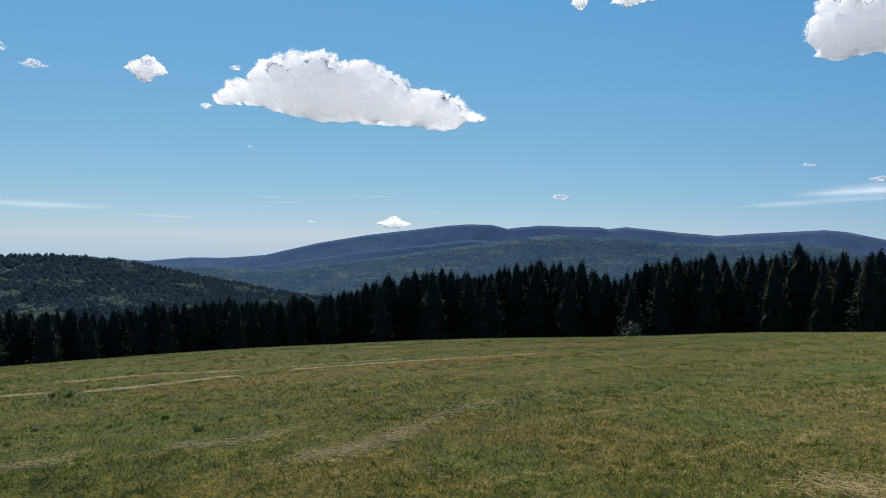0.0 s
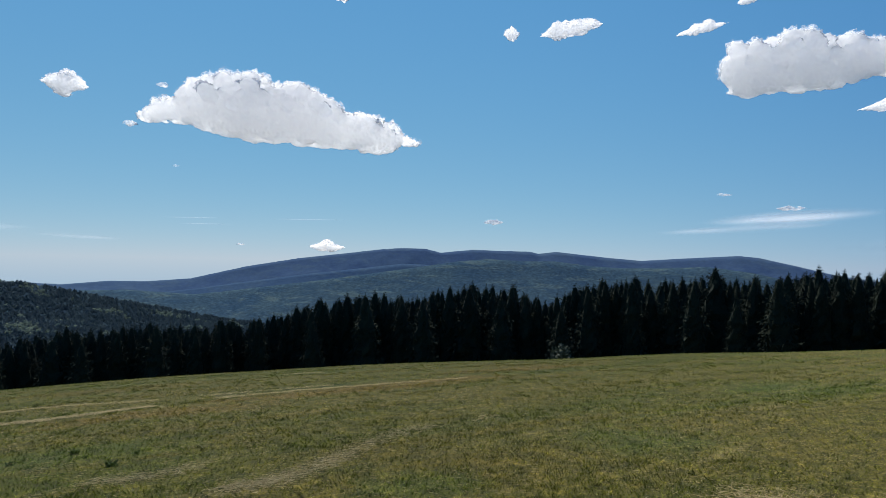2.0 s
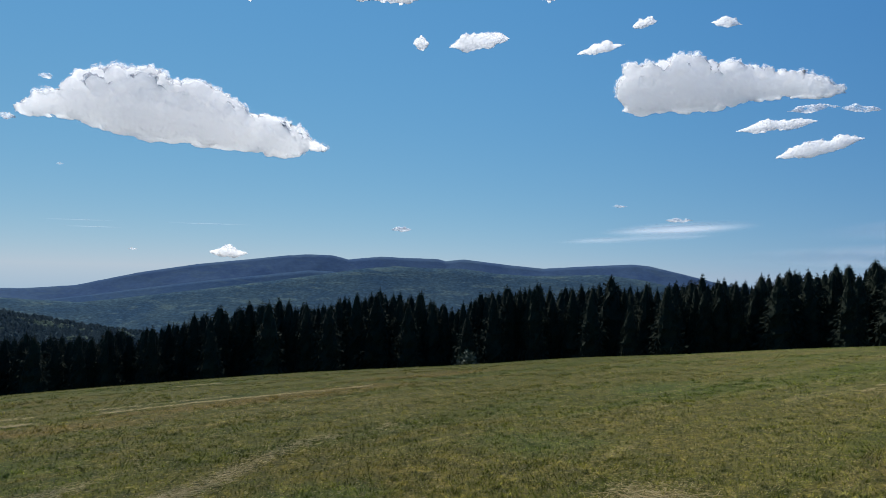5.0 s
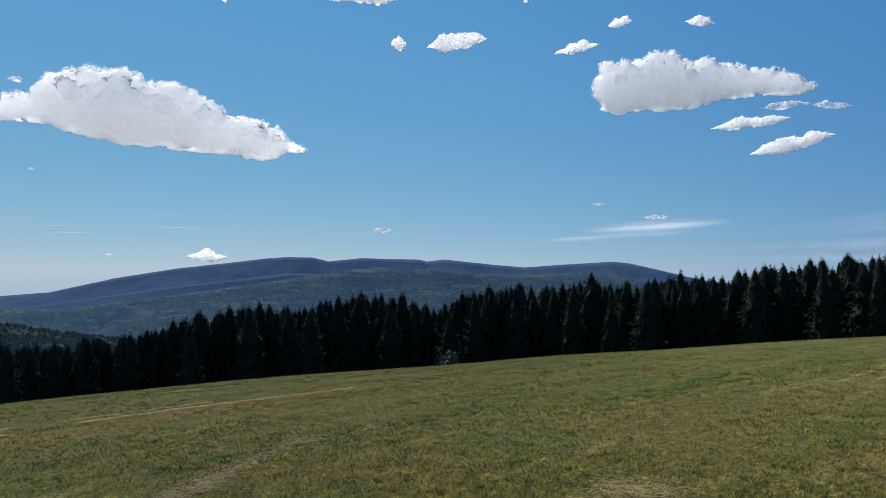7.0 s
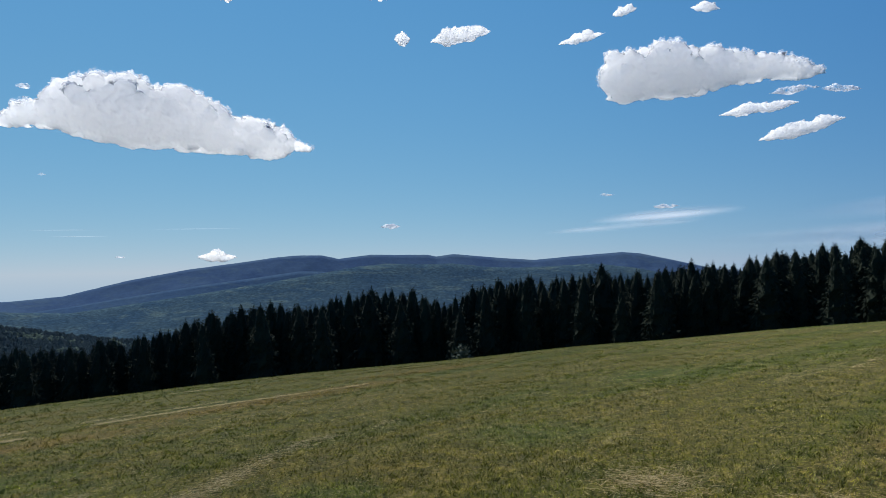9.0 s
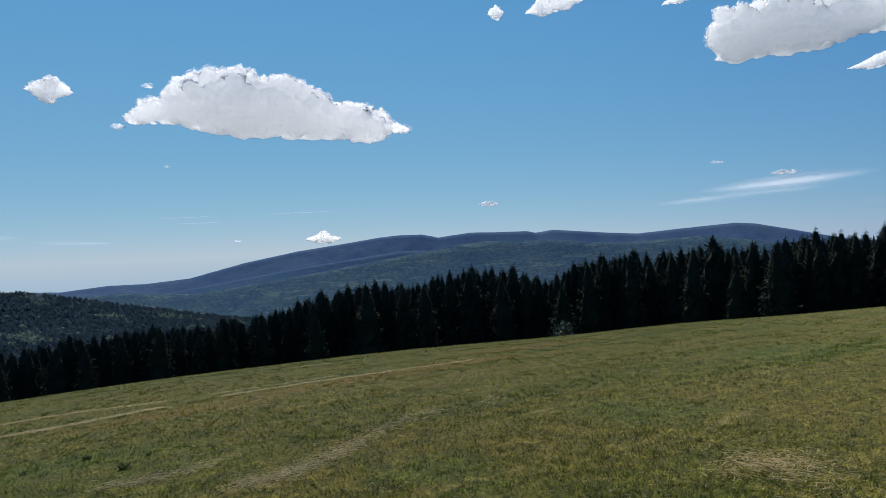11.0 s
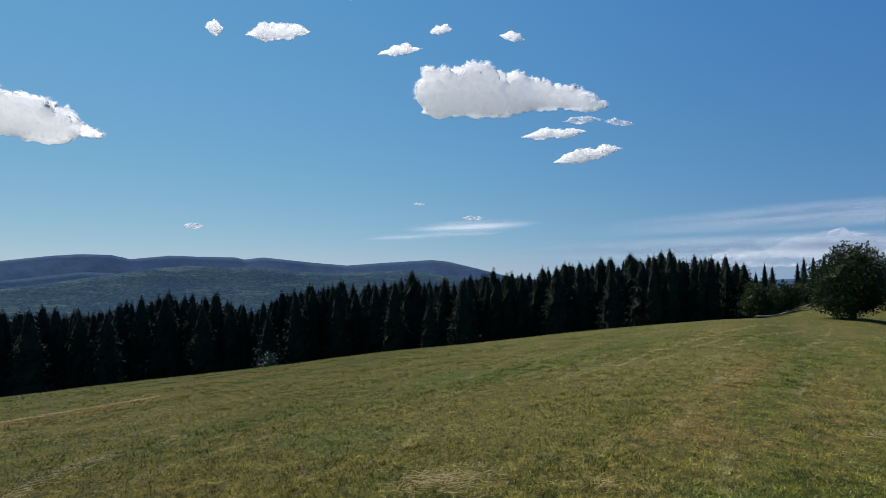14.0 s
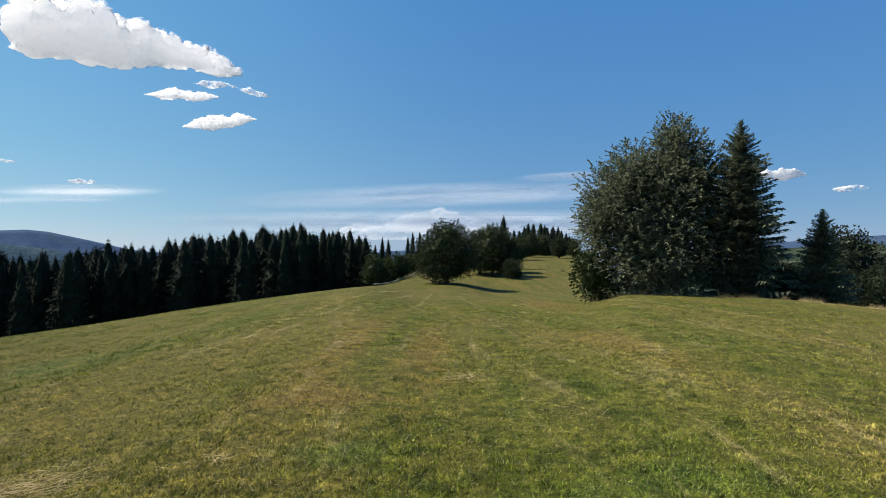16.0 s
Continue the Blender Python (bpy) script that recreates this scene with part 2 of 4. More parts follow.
# near hill: a blue haze tint is mixed into the woodland colours
mat_haze_near_hill = hill_material("wooded_hill", (0.014, 0.024, 0.036), (0.019, 0.032, 0.042), (0.033, 0.051, 0.053), 9, 0.8, streak=(0.8, 0.8, 1.2), patch_size=7.0)

# crown colours of leaves and needles carry the same painted haze tint
mat_haze_hill_leaves = foliage("haze_tinted_leaves", (0.075, 0.108, 0.104), (0.180, 0.225, 0.185), 0.9, 0.45)
mat_haze_hill_spruce = foliage("haze_tinted_needles", (0.040, 0.062, 0.084), (0.058, 0.086, 0.104), 0.9, 0.45)

mat_cloud, n, l, b = material("cloud", 1.0, 0.0)
b.inputs["Base Color"].default_value = (0.90, 0.90, 0.90, 1)
b.inputs["Subsurface Weight"].default_value = 1.0
b.inputs["Subsurface Radius"].default_value = (1, 1, 1)
b.inputs["Subsurface Scale"].default_value = 650.0
b.inputs["Subsurface Anisotropy"].default_value = 0.8
let_light_through(n, l, b, (0.90, 0.88, 0.86), 0.55)


def thin_white(name, stretch, lo, hi, most, edge=0.0, through_share=0.5, rimmed=False):
    """Thin drifting cloud: white, let through where the noise is low, and towards the rim."""
    m, n, l, b = material(name, 1.0, 0.0)
    b.inputs["Base Color"].default_value = (0.95, 0.95, 0.96, 1)
    tr, mx = n.new("ShaderNodeBsdfTransparent"), n.new("ShaderNodeMixShader")
    tl, half = n.new("ShaderNodeBsdfTranslucent"), n.new("ShaderNodeMixShader")
    tl.inputs["Color"].default_value = (0.95, 0.95, 0.96, 1)
    half.inputs[0].default_value = through_share
    l.new(b.outputs[0], half.inputs[1])
    l.new(tl.outputs[0], half.inputs[2])
    tc, mp = n.new("ShaderNodeTexCoord"), n.new("ShaderNodeMapping")
    mp.inputs["Scale"].default_value = stretch
    l.new(tc.outputs["Object"], mp.inputs["Vector"])
    info = n.new("ShaderNodeObjectInfo")
    l.new(info.outputs["Location"], mp.inputs["Location"])
    f = noise_tex(n, l, mp.outputs["Vector"], 1.0, 6, 0.6, 0.3)
    a = times(n, l, step(n, l, f, lo, hi), most)
    if edge:
        g2 = n.new("ShaderNodeMapping")
        g2.vector_type = "TEXTURE"
        g2.inputs["Location"].default_value, g2.inputs["Scale"].default_value = (0.5, 0.5, 0.5), (0.5, 5.0, 0.5)
        l.new(tc.outputs["Generated"], g2.inputs["Vector"])
        ln = n.new("ShaderNodeVectorMath")
        ln.operation = "LENGTH"
        l.new(g2.outputs["Vector"], ln.inputs[0])
        a = times(n, l, a, step(n, l, ln.outputs["Value"], 1.0, 1.0 - edge))
    if rimmed:
        rim = n.new("ShaderNodeAttribute")
        rim.attribute_name = "rim"
        a = times(n, l, a, step(n, l, rim.outputs["Fac"], 0.30, 0.85))
    l.new(a, mx.inputs[0])
    l.new(tr.outputs[0], mx.inputs[1])
    l.new(half.outputs[0], mx.inputs[2])
    l.new(mx.outputs[0], n["Material Output"].inputs["Surface"])
    return m


mat_puff = thin_white("small_cloud", (0.030, 0.030, 0.040), 0.36, 0.60, 0.9)
mat_fringe = thin_white("cloud_fringe", (0.045, 0.045, 0.060), 0.34, 0.62, 0.75, 0.0, 0.7, rimmed=True)
mat_shred = thin_white("cloud_shreds", (0.040, 0.040, 0.055), 0.40, 0.66, 0.45, 0.0, 0.7, rimmed=True)
mat_bank = thin_white("cloud_bank", (0.0025, 0.004, 0.008), 0.22, 0.60, 0.55, 0.9, 0.75)
mat_far_heap = thin_white("distant_heap_cloud", (0.004, 0.004, 0.010), 0.25, 0.60, 0.24, 0.0, 0.75)
mat_veil = thin_white("cloud_veil", (0.0016, 0.004, 0.014), 0.18, 0.62, 0.36, 0.9, 0.75)
mat_trail = thin_white("vapour_trail", (0.0016, 0.004, 0.016), 0.2, 0.7, 0.16, 0.9, 0.75)

# ------------------------------------------------------------------ geometry helpers


def mesh_object(name, verts, faces, mat, parent=None, smooth=False):
    me = bpy.data.meshes.new(name)
    me.from_pydata([tuple(v) for v in verts], [], faces)
    me.materials.append(mat)
    if smooth:
        me.shade_smooth()
    me.update()
    ob = new(name, me)
    if parent is not None:
        ob.parent = parent
    return ob


def soup(name, tris, mat, parent=None):
    """A mesh of loose triangles from an array (n, 3, 3)."""
    tris = np.asarray(tris, dtype=np.float32)
    k = len(tris)
    me = bpy.data.meshes.new(name)
    me.vertices.add(3 * k)
    me.vertices.foreach_set("co", tris.reshape(-1))
    me.loops.add(3 * k)
    me.loops.foreach_set("vertex_index", np.arange(3 * k, dtype=np.int32))
    me.polygons.add(k)
    me.polygons.foreach_set("loop_start", np.arange(0, 3 * k, 3, dtype=np.int32))
    me.materials.append(mat)
    me.update(calc_edges=True)
    ob = new(name, me)
    if parent is not None:
        ob.parent = parent
    return ob


def tube(path, radii, sides=7):
    """Vertices and faces of a tapered tube along a path."""
    verts, faces = [], []
    for i, (p, r) in enumerate(zip(path, radii)):
        p = Vector(p)
        d = Vector(path[min(i + 1, len(path) - 1)]) - Vector(path[max(i - 1, 0)])
        q = d.to_track_quat("Z", "Y")
        for s in range(sides):
            a = 2 * math.pi * s / sides
            verts.append(p + q @ Vector((r * math.cos(a), r * math.sin(a), 0)))
    for i in range(len(path) - 1):
        for s in range(sides):
            s2 = (s + 1) % sides
            faces.append((i * sides + s, i * sides + s2, (i + 1) * sides + s2, (i + 1) * sides + s))
    faces.append(tuple(range(sides))[::-1])
    faces.append(tuple((len(path) - 1) * sides + s for s in range(sides)))
    return verts, faces


def at(yaw, r):
    a = np.radians(yaw)
    return r * np.sin(a), r * np.cos(a)


# ------------------------------------------------------------------ ground
# by heading: the dip (degrees) at which the brow of the hill shows, and how far off the brow is
BROW = [(-180, 6.0, 45), (-140, 8.8, 40), (-120, 9.8, 38), (-102, 10.1, 38), (-94, 10.1, 38), (-85, 9.95, 38), (-75, 9.75, 38),
        (-66, 9.35, 39), (-55, 8.85, 40), (-48, 8.4, 40), (-40, 7.5, 42), (-30, 6.6, 45), (-20, 5.3, 50), (-12, 4.35, 60),
        (-6, 3.7, 80), (0, 3.75, 95), (8, 3.9, 95), (12, 4.1, 80), (15, 4.35, 55), (25, 4.37, 52), (30, 4.35, 52),
        (36, 4.9, 50), (60, 5.4, 50), (120, 5.2, 50), (180, 6.0, 45)]


def ridge_tail(r):
    """Height along the ridge that runs on ahead of the camera's hilltop."""
    return np.interp(r, [0, 20, 40, 60, 80, 95, 130, 200, 300, 420, 700, 1500, 5000], [0, -0.95, -2.2, -3.4, -4.25, -4.4, -4.75, -2.8, -2.2, -12, -70, -250, -280])


def ground_z(x, y):
    x, y = np.asarray(x, dtype=float), np.asarray(y, dtype=float)
    r = np.hypot(x, y)
    yaw = np.degrees(np.arctan2(x, y))
    hs = [q[0] for q in BROW]
    dip, rc = 0.0, 0.0
    for off, w in ((-3, 0.25), (0, 0.5), (3, 0.25)):
        yy = (yaw + off + 180) % 360 - 180
        dip = dip + w * np.interp(yy, hs, [q[1] for q in BROW])
        rc = rc + w * np.interp(yy, hs, [q[2] for q in BROW])
    k = EYE / rc ** 2
    s = np.tan(np.radians(dip)) - 2 * k * rc
    re = np.minimum(r, 150)
    z = -s * re - k * re ** 2 - (s + 2 * k * re) * (r - re)
    floor_z = -120 - 160 * np.clip((r - 500) / 1200, 0, 1)
    z = np.where(z < -60, floor_z + (-60 - floor_z) * np.exp((np.maximum(z, -2000) + 60) / 60), z)
    w = np.clip((yaw + 7) / 5, 0, 1) * np.clip((17 - yaw) / 4, 0, 1)
    w = w * w * (3 - 2 * w) * np.clip((r - 12) / 25, 0, 1)
    dipped = np.clip((yaw - 0.5) / 5, 0, 1)
    z = z * (1 - w) + (ridge_tail(r) - 1.1 * dipped * dipped * (3 - 2 * dipped) * np.exp(-((r - 95) / 28) ** 2)) * w
    near = r * r / (r * r + 1.0)
    return z * near + 0.025 * np.sin(x * 1.3 + 0.7 * y) * np.sin(y * 0.9 - 0.4 * x) * np.clip(30 / (r + 20), 0, 1)


def build_ground():
    yaws = np.concatenate([np.arange(-112, 46, 0.5), np.arange(46, 248, 4.0)])
    rings = np.concatenate([np.geomspace(0.6, 60, 90), np.geomspace(63, 400, 60), np.geomspace(430, 4900, 24)])
    yy, rr = np.meshgrid(yaws, rings)
    x, y = at(yy, rr)
    z = ground_z(x, y)
    verts = [(0, 0, 0.0)] + list(zip(x.ravel(), y.ravel(), z.ravel()))
    m, faces = len(yaws), []
    for j in range(m):
        faces.append((0, 1 + (j + 1) % m, 1 + j))
    for i in range(len(rings) - 1):
        for j in range(m):
            j2 = (j + 1) % m
            faces.append((1 + i * m + j, 1 + i * m + j2, 1 + (i + 1) * m + j2, 1 + (i + 1) * m + j))
    ob = mesh_object("ground", verts, faces, mat_meadow, smooth=True)
    tagged(ob, "mown hilltop meadow sloping to wooded valleys", "meadow", kind="structure")


build_ground()

# ------------------------------------------------------------------ distant hills


def ridge(name, label, profile, r_foot, dip_foot, r_top, mat, rough, steps=0.25, rows=26, seed=3):
    """A hill range: a slope that climbs from its foot to a skyline, and falls away behind."""
    hs, es = [p[0] for p in profile], [p[1] for p in profile]
    yaws = np.arange(hs[0], hs[-1] + steps / 2, steps)
    verts, faces = [], []
    for u in np.linspace(0, 1.25, rows):
        for yaw in yaws:
            top = np.interp(yaw, hs, es)
            ease = min(u, 1.0) ** 1.15
            r = r_foot + (r_top - r_foot) * u
            e = dip_foot + (top - dip_foot) * ease - (max(u - 1, 0) * 12)
            z = EYE + r * math.tan(radians(e))
            x, y = at(yaw, r)
            fall = math.sin(math.pi * min(u, 1)) if u < 1 else 0
            z += rough * fall * (noise.fractal((x / 600, y / 600, seed), 0.9, 2.1, 5) + 0.35 * noise.noise((x / 90, y / 90, seed)))
            z += rough * 0.035 * noise.noise((x / 25, y / 25, seed + 5.0))
            verts.append((x, y, z))
    m = len(yaws)
    for i in range(rows - 1):
        for j in range(m - 1):
            faces.append((i * m + j, i * m + j + 1, (i + 1) * m + j + 1, (i + 1) * m + j))
    ob = mesh_object(name, verts, faces, mat, smooth=True)
    return tagged(ob, label, "mountain", kind="structure")


ridge("mountain_range", "long wooded mountain ridge painted haze blue",
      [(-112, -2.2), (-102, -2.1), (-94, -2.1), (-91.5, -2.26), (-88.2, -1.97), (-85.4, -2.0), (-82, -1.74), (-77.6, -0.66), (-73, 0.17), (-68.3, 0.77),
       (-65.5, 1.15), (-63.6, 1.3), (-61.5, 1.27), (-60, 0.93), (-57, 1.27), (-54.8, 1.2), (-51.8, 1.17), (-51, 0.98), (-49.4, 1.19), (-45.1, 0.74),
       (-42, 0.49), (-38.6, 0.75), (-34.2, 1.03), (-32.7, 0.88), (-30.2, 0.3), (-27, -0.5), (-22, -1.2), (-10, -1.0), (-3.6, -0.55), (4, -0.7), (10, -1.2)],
      3500, -4.2, 4400, mat_haze_ridge, 40)
ridge("mountain_shoulder", "darker wooded shoulder below the mountain ridge, painted haze blue",
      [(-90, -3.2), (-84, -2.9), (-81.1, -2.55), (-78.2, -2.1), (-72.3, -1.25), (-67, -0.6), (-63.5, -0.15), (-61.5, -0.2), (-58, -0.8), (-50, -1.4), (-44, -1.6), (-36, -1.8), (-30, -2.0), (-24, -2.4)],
      2800, -5.2, 3500, mat_haze_shoulder, 20, seed=5)
ridge("foothill", "wooded foothills below the mountain ridge, painted haze blue",
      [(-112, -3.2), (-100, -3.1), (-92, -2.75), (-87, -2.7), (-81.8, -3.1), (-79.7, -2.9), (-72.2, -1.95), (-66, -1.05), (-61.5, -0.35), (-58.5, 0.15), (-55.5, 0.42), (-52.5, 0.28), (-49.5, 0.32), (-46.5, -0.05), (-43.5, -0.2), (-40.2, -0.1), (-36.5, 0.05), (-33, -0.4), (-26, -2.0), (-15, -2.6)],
      1700, -8.2, 2800, mat_haze_foothill, 24, seed=9)
ridge("wooded_hill", "near wooded hill with mixed green stands under a painted haze tint",
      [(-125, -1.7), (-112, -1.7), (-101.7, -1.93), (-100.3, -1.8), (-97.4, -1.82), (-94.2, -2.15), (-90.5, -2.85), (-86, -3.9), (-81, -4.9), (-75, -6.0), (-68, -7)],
      700, -9.0, 1500, mat_haze_near_hill, 18, seed=17)


def hill_crowns(hill, count, seed):
    """Crowns of single trees on a near hillside: dark spruces, and pale broadleaf trees in stands."""
    gg = np.random.default_rng(seed)
    me = hill.data
    pale_, dark_ = [], []
    ico = bmesh.new()
    bmesh.ops.create_icosphere(ico, subdivisions=1, radius=1.0)
    tri = np.array([[v.co[:] for v in f_.verts] for f_ in ico.faces])
    ico.free()
    for _ in range(count):
        f_ = me.polygons[int(gg.integers(len(me.polygons)))]
        a, b_, c_, d_ = (np.array(me.vertices[q].co) for q in f_.vertices)
        u, w = gg.random(2)
        p = (a * (1 - u) + b_ * u) * (1 - w) + (d_ * (1 - u) + c_ * u) * w
        stand = noise.noise(Vector(p) / 95.0 + Vector((3.0, 0, 0))) + 0.5 * noise.noise(Vector(p) / 33.0) - 0.0004 * (np.hypot(p[0], p[1]) - 950)
        if gg.random() < 2.2 * (stand + 0.06):
            size = gg.uniform(2.0, 4.2)
            pale_.append(p + (0, 0, size * 0.5) + tri * size * gg.uniform(0.7, 1.25, (1, 1, 3)) + gg.normal(0, 0.14 * size, (len(tri), 1, 3)))
        else:
            size = gg.uniform(2.2, 4.6)
            dark_.append(p + (0, 0, size * 0.3) + tri * size * np.array((0.8, 0.8, 1.35)) + gg.normal(0, 0.16 * size, (len(tri), 1, 3)))
    tagged(soup("hillside_trees", np.concatenate(pale_), mat_haze_hill_leaves), "pale broadleaf crowns on the near hillside, haze tint in their colour", "woods", kind="stuff")
    tagged(soup("hillside_trees", np.concatenate(dark_), mat_haze_hill_spruce), "dark conifer crowns on the near hillside, haze tint in their colour", "woods", kind="stuff")


hill_crowns(bpy.data.objects["wooded_hill"], 26000, 71)
# eastern hills share the mountain's base colour, its painted haze included
ridge("blue_hill", "low hills beyond the eastern woods, painted haze blue",
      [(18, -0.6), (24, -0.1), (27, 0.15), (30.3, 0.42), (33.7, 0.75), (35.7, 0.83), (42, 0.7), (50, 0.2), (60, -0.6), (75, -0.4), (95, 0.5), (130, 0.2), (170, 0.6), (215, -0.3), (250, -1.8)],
      2200, -2.4, 4400, mat_haze_ridge, 30, seed=23, steps=0.5)
ridge("low_hill", "dark wooded low hill beyond the eastern meadow edge",
      [(16, -2.5), (22, -1.2), (27, -0.35), (30.3, -0.1), (33.3, 0.08), (35.7, 0.2), (42, 0.1), (52, -0.6), (64, -1.6), (80, -2.5)],
      420, -6.5, 1300, mat_low_hill, 16, seed=29)

# ------------------------------------------------------------------ trees
rng = np.random.default_rng(7)


def spruce_crown(height, radius, seed, whorl=0.42, boughs=8, stations=4, bare=0.06, core=0.64, ragged=1.15, taper=0.50, sag=0.34):
    """Drooping boughs in whorls round the stem, each with side twigs and hanging twigs, round a dense inner cone."""
    g = np.random.default_rng(seed)
    tris = []

    def reach_at(f):
        return radius * (1 - math.exp(-max(1 - f, 0.0) * height * taper / radius)) * (1 - 0.22 * max(0.0, 0.12 - f) / 0.12) + 0.10
    h = height * bare
    while h < height * 0.995:
        f = h / height
        reach = reach_at(f) * g.uniform(1 - 0.16 * ragged, 1 + 0.1 * ragged)
        count = max(4, int(boughs * (0.5 + 0.6 * (1 - f))))
        spin = g.uniform(0, 6.28)
        for k in range(count):
            a = spin + 6.283 * k / count + g.uniform(-0.25, 0.25)
            L = reach * g.uniform(1 - 0.3 * ragged, 1 + 0.16 * ragged)
            droop = (0.50 - 0.75 * f) * g.uniform(0.6, 1.3)
            ca, sa_ = math.cos(a), math.sin(a)
            hh = h + g.uniform(-0.5, 0.5) * whorl

            def on(u, side, drop):
                rad = L * u
                z = hh - droop * L * u + 0.24 * L * u * u - drop
                return (ca * rad - sa_ * side, sa_ * rad + ca * side, z)
            for s in range(stations):
                u0, u1 = s / stations, (s + 1) / stations
                um = (s + 0.35) / stations
                w = (L * (0.30 - 0.20 * um) + 0.05) * g.uniform(0.6, 1.3)
                ut = min(um + 0.18, 1.04)
                dr = sag * L * (1 - 0.5 * um) + g.uniform(0.0, 0.09)
                ub = min(u0 + (0.6 if stations < 7 else 0.75) / stations, 1)
                tris.append((on(u0, 0, 0), on(ub, 0, 0), on(ut, w, dr)))
                tris.append((on(ub, 0, 0), on(u0, 0, 0), on(ut, -w, dr)))
                if s:
                    hang = g.uniform(0.10, 0.26) * (0.35 + 0.4 * L)
                    tris.append((on(u0, 0.03, 0), on(u0 + (u1 - u0) * (1.0 if stations < 7 else 0.7), -0.03, 0), on((u0 + u1) / 2, g.uniform(-0.12, 0.12) * L, hang)))
            tris.append((on(0.8, 0.02, 0), on(0.8, -0.02, 0.02), on(1.06, 0, -0.02)))
        h += whorl * g.uniform(0.75, 1.25) * (0.6 + 0.5 * (1 - f))
    levels = np.linspace(bare * 0.6, 0.96, 14)
    for lv in range(len(levels) - 1):
        for a in range(10):
            t0, t1 = a * 0.6283, (a + 1) * 0.6283
            q = []
            for f, t in ((levels[lv], t0), (levels[lv], t1), (levels[lv + 1], t1), (levels[lv + 1], t0)):
                r = core * reach_at(f) * (1 + 0.5 * noise.noise((math.cos(t) * 2, math.sin(t) * 2, f * 14 + seed)))
                q.append((r * math.cos(t), r * math.sin(t), f * height - 0.3 * r))
            tris.append((q[0], q[1], q[2]))
            tris.append((q[0], q[2], q[3]))
    for a in range(5):
        t = a * 1.26
        tris.append(((0.05 * math.cos(t), 0.05 * math.sin(t), height * 0.94), (0.05 * math.cos(t + 2), 0.05 * math.sin(t + 2), height * 0.94), (0.0, 0.0, height * 1.02)))
    return tris


def spruce(height, radius, seed, label, name="spruce_tree", group="", needles=mat_shaded_needles, **kw):
    root = new(name)
    root.empty_display_size = 0.5
    tagged(root, label, "tree", group)
    v, f = tube([(0, 0, -0.8), (0, 0, height * 0.3), (0.03, 0, height * 0.65), (0, 0, height * 0.97)],
                [height * 0.016, height * 0.012, height * 0.007, 0.01], 7)
    mesh_object("trunk", v, f, mat_bark, root)
    soup("crown", spruce_crown(height, radius, seed, **kw), needles, root)
    return root


def leaf_spray(g, pos, out, size, tris, slim=0.33):
    """Two bent leafy blades that stick out from a twig end."""
    d = out + g.normal(0, 0.55, 3)
    d /= np.linalg.norm(d) + 1e-6
    s = np.cross(d, g.normal(0, 1, 3))
    s /= np.linalg.norm(s) + 1e-6
    tip, w = pos + d * size, s * size * slim
    mid = pos + d * size * 0.45
    tris.append((pos, mid + w, tip))
    tris.append((pos, tip, mid - w * 0.9 + np.cross(d, s) * size * 0.2))


ball_bm = bmesh.new()
bmesh.ops.create_icosphere(ball_bm, subdivisions=2, radius=1.0)
BALL = [tuple(tuple(v.co) for v in f_.verts) for f_ in ball_bm.faces]
ball_bm.free()


def leafy_tree(label, blobs, trunk_h, trunk_r, leaves, size, seed, mat, name="deciduous_tree", group="", spikes=0.0, lumpy=0.28, core=0.56, slim=0.33, twigs=False):
    """Trunk, limbs that reach into each part of the crown, and a crown of leaf sprays round uneven lobes."""
    g = np.random.default_rng(seed)
    root = new(name)
    root.empty_display_size = 0.5
    tagged(root, label, "tree", group)
    v, f = tube([(0, 0, -0.8), (0.02, 0, 0.25), (0.05, 0.03, trunk_h * 0.6), (0, 0.05, trunk_h)],
                [trunk_r * 1.5, trunk_r * 1.1, trunk_r * 0.85, trunk_r * 0.6], 9)
    mesh_object("trunk", v, f, mat_bark, root)
    tris = []
    vol = np.array([b_[3] * b_[4] + b_[4] * b_[5] for b_ in blobs])
    vol = vol / vol.sum()
    for bi, (cx, cy, cz, rx, ry, rz) in enumerate(blobs):
        c, rad = np.array((cx, cy, cz)), np.array((rx, ry, rz))
        if cz > trunk_h * 0.6:
            m = (c + (0, 0, trunk_h)) / 2 + g.normal(0, 0.2, 3)
            lv, lf = tube([(0, 0.03, trunk_h * 0.7), tuple(m), tuple(c), tuple(c + rad * (0.2, 0.2, 0.6))], [trunk_r * 0.5, trunk_r * 0.32, trunk_r * 0.2, 0.02], 6)
            mesh_object("limb", lv, lf, mat_bark, root)
        for q0, q1, q2 in BALL:
            tris.append(tuple(c + rad * core * np.array(q) * (1 + 0.25 * noise.noise(Vector(q) * 2.0 + Vector((bi, seed, 1)))) for q in (q0, q1, q2)))
        for _ in range(int(leaves * vol[bi])):
            d = g.normal(0, 1, 3)
            d /= np.linalg.norm(d)
            bulge = 1 + lumpy * noise.noise(Vector(d * 2.3) + Vector((bi * 3.1, seed, 0))) + lumpy * 0.8 * noise.noise(Vector(d * 6.0) + Vector((seed, bi * 5.0, 0)))
            t = g.random() ** 0.35 * bulge
            if spikes and g.random() < spikes:
                t *= g.uniform(1.0, 1.22)
            p = c + d * rad * t
            if p[2] < 0.1:
                p[2] = g.uniform(0.1, 0.7)
            if twigs:
                leafy_twig(g, p, d, size, tris)
            else:
                leaf_spray(g, p, d + (0, 0, 0.25), size * g.uniform(0.6, 1.35), tris, slim)
    soup("crown", tris, mat, root)
    return root


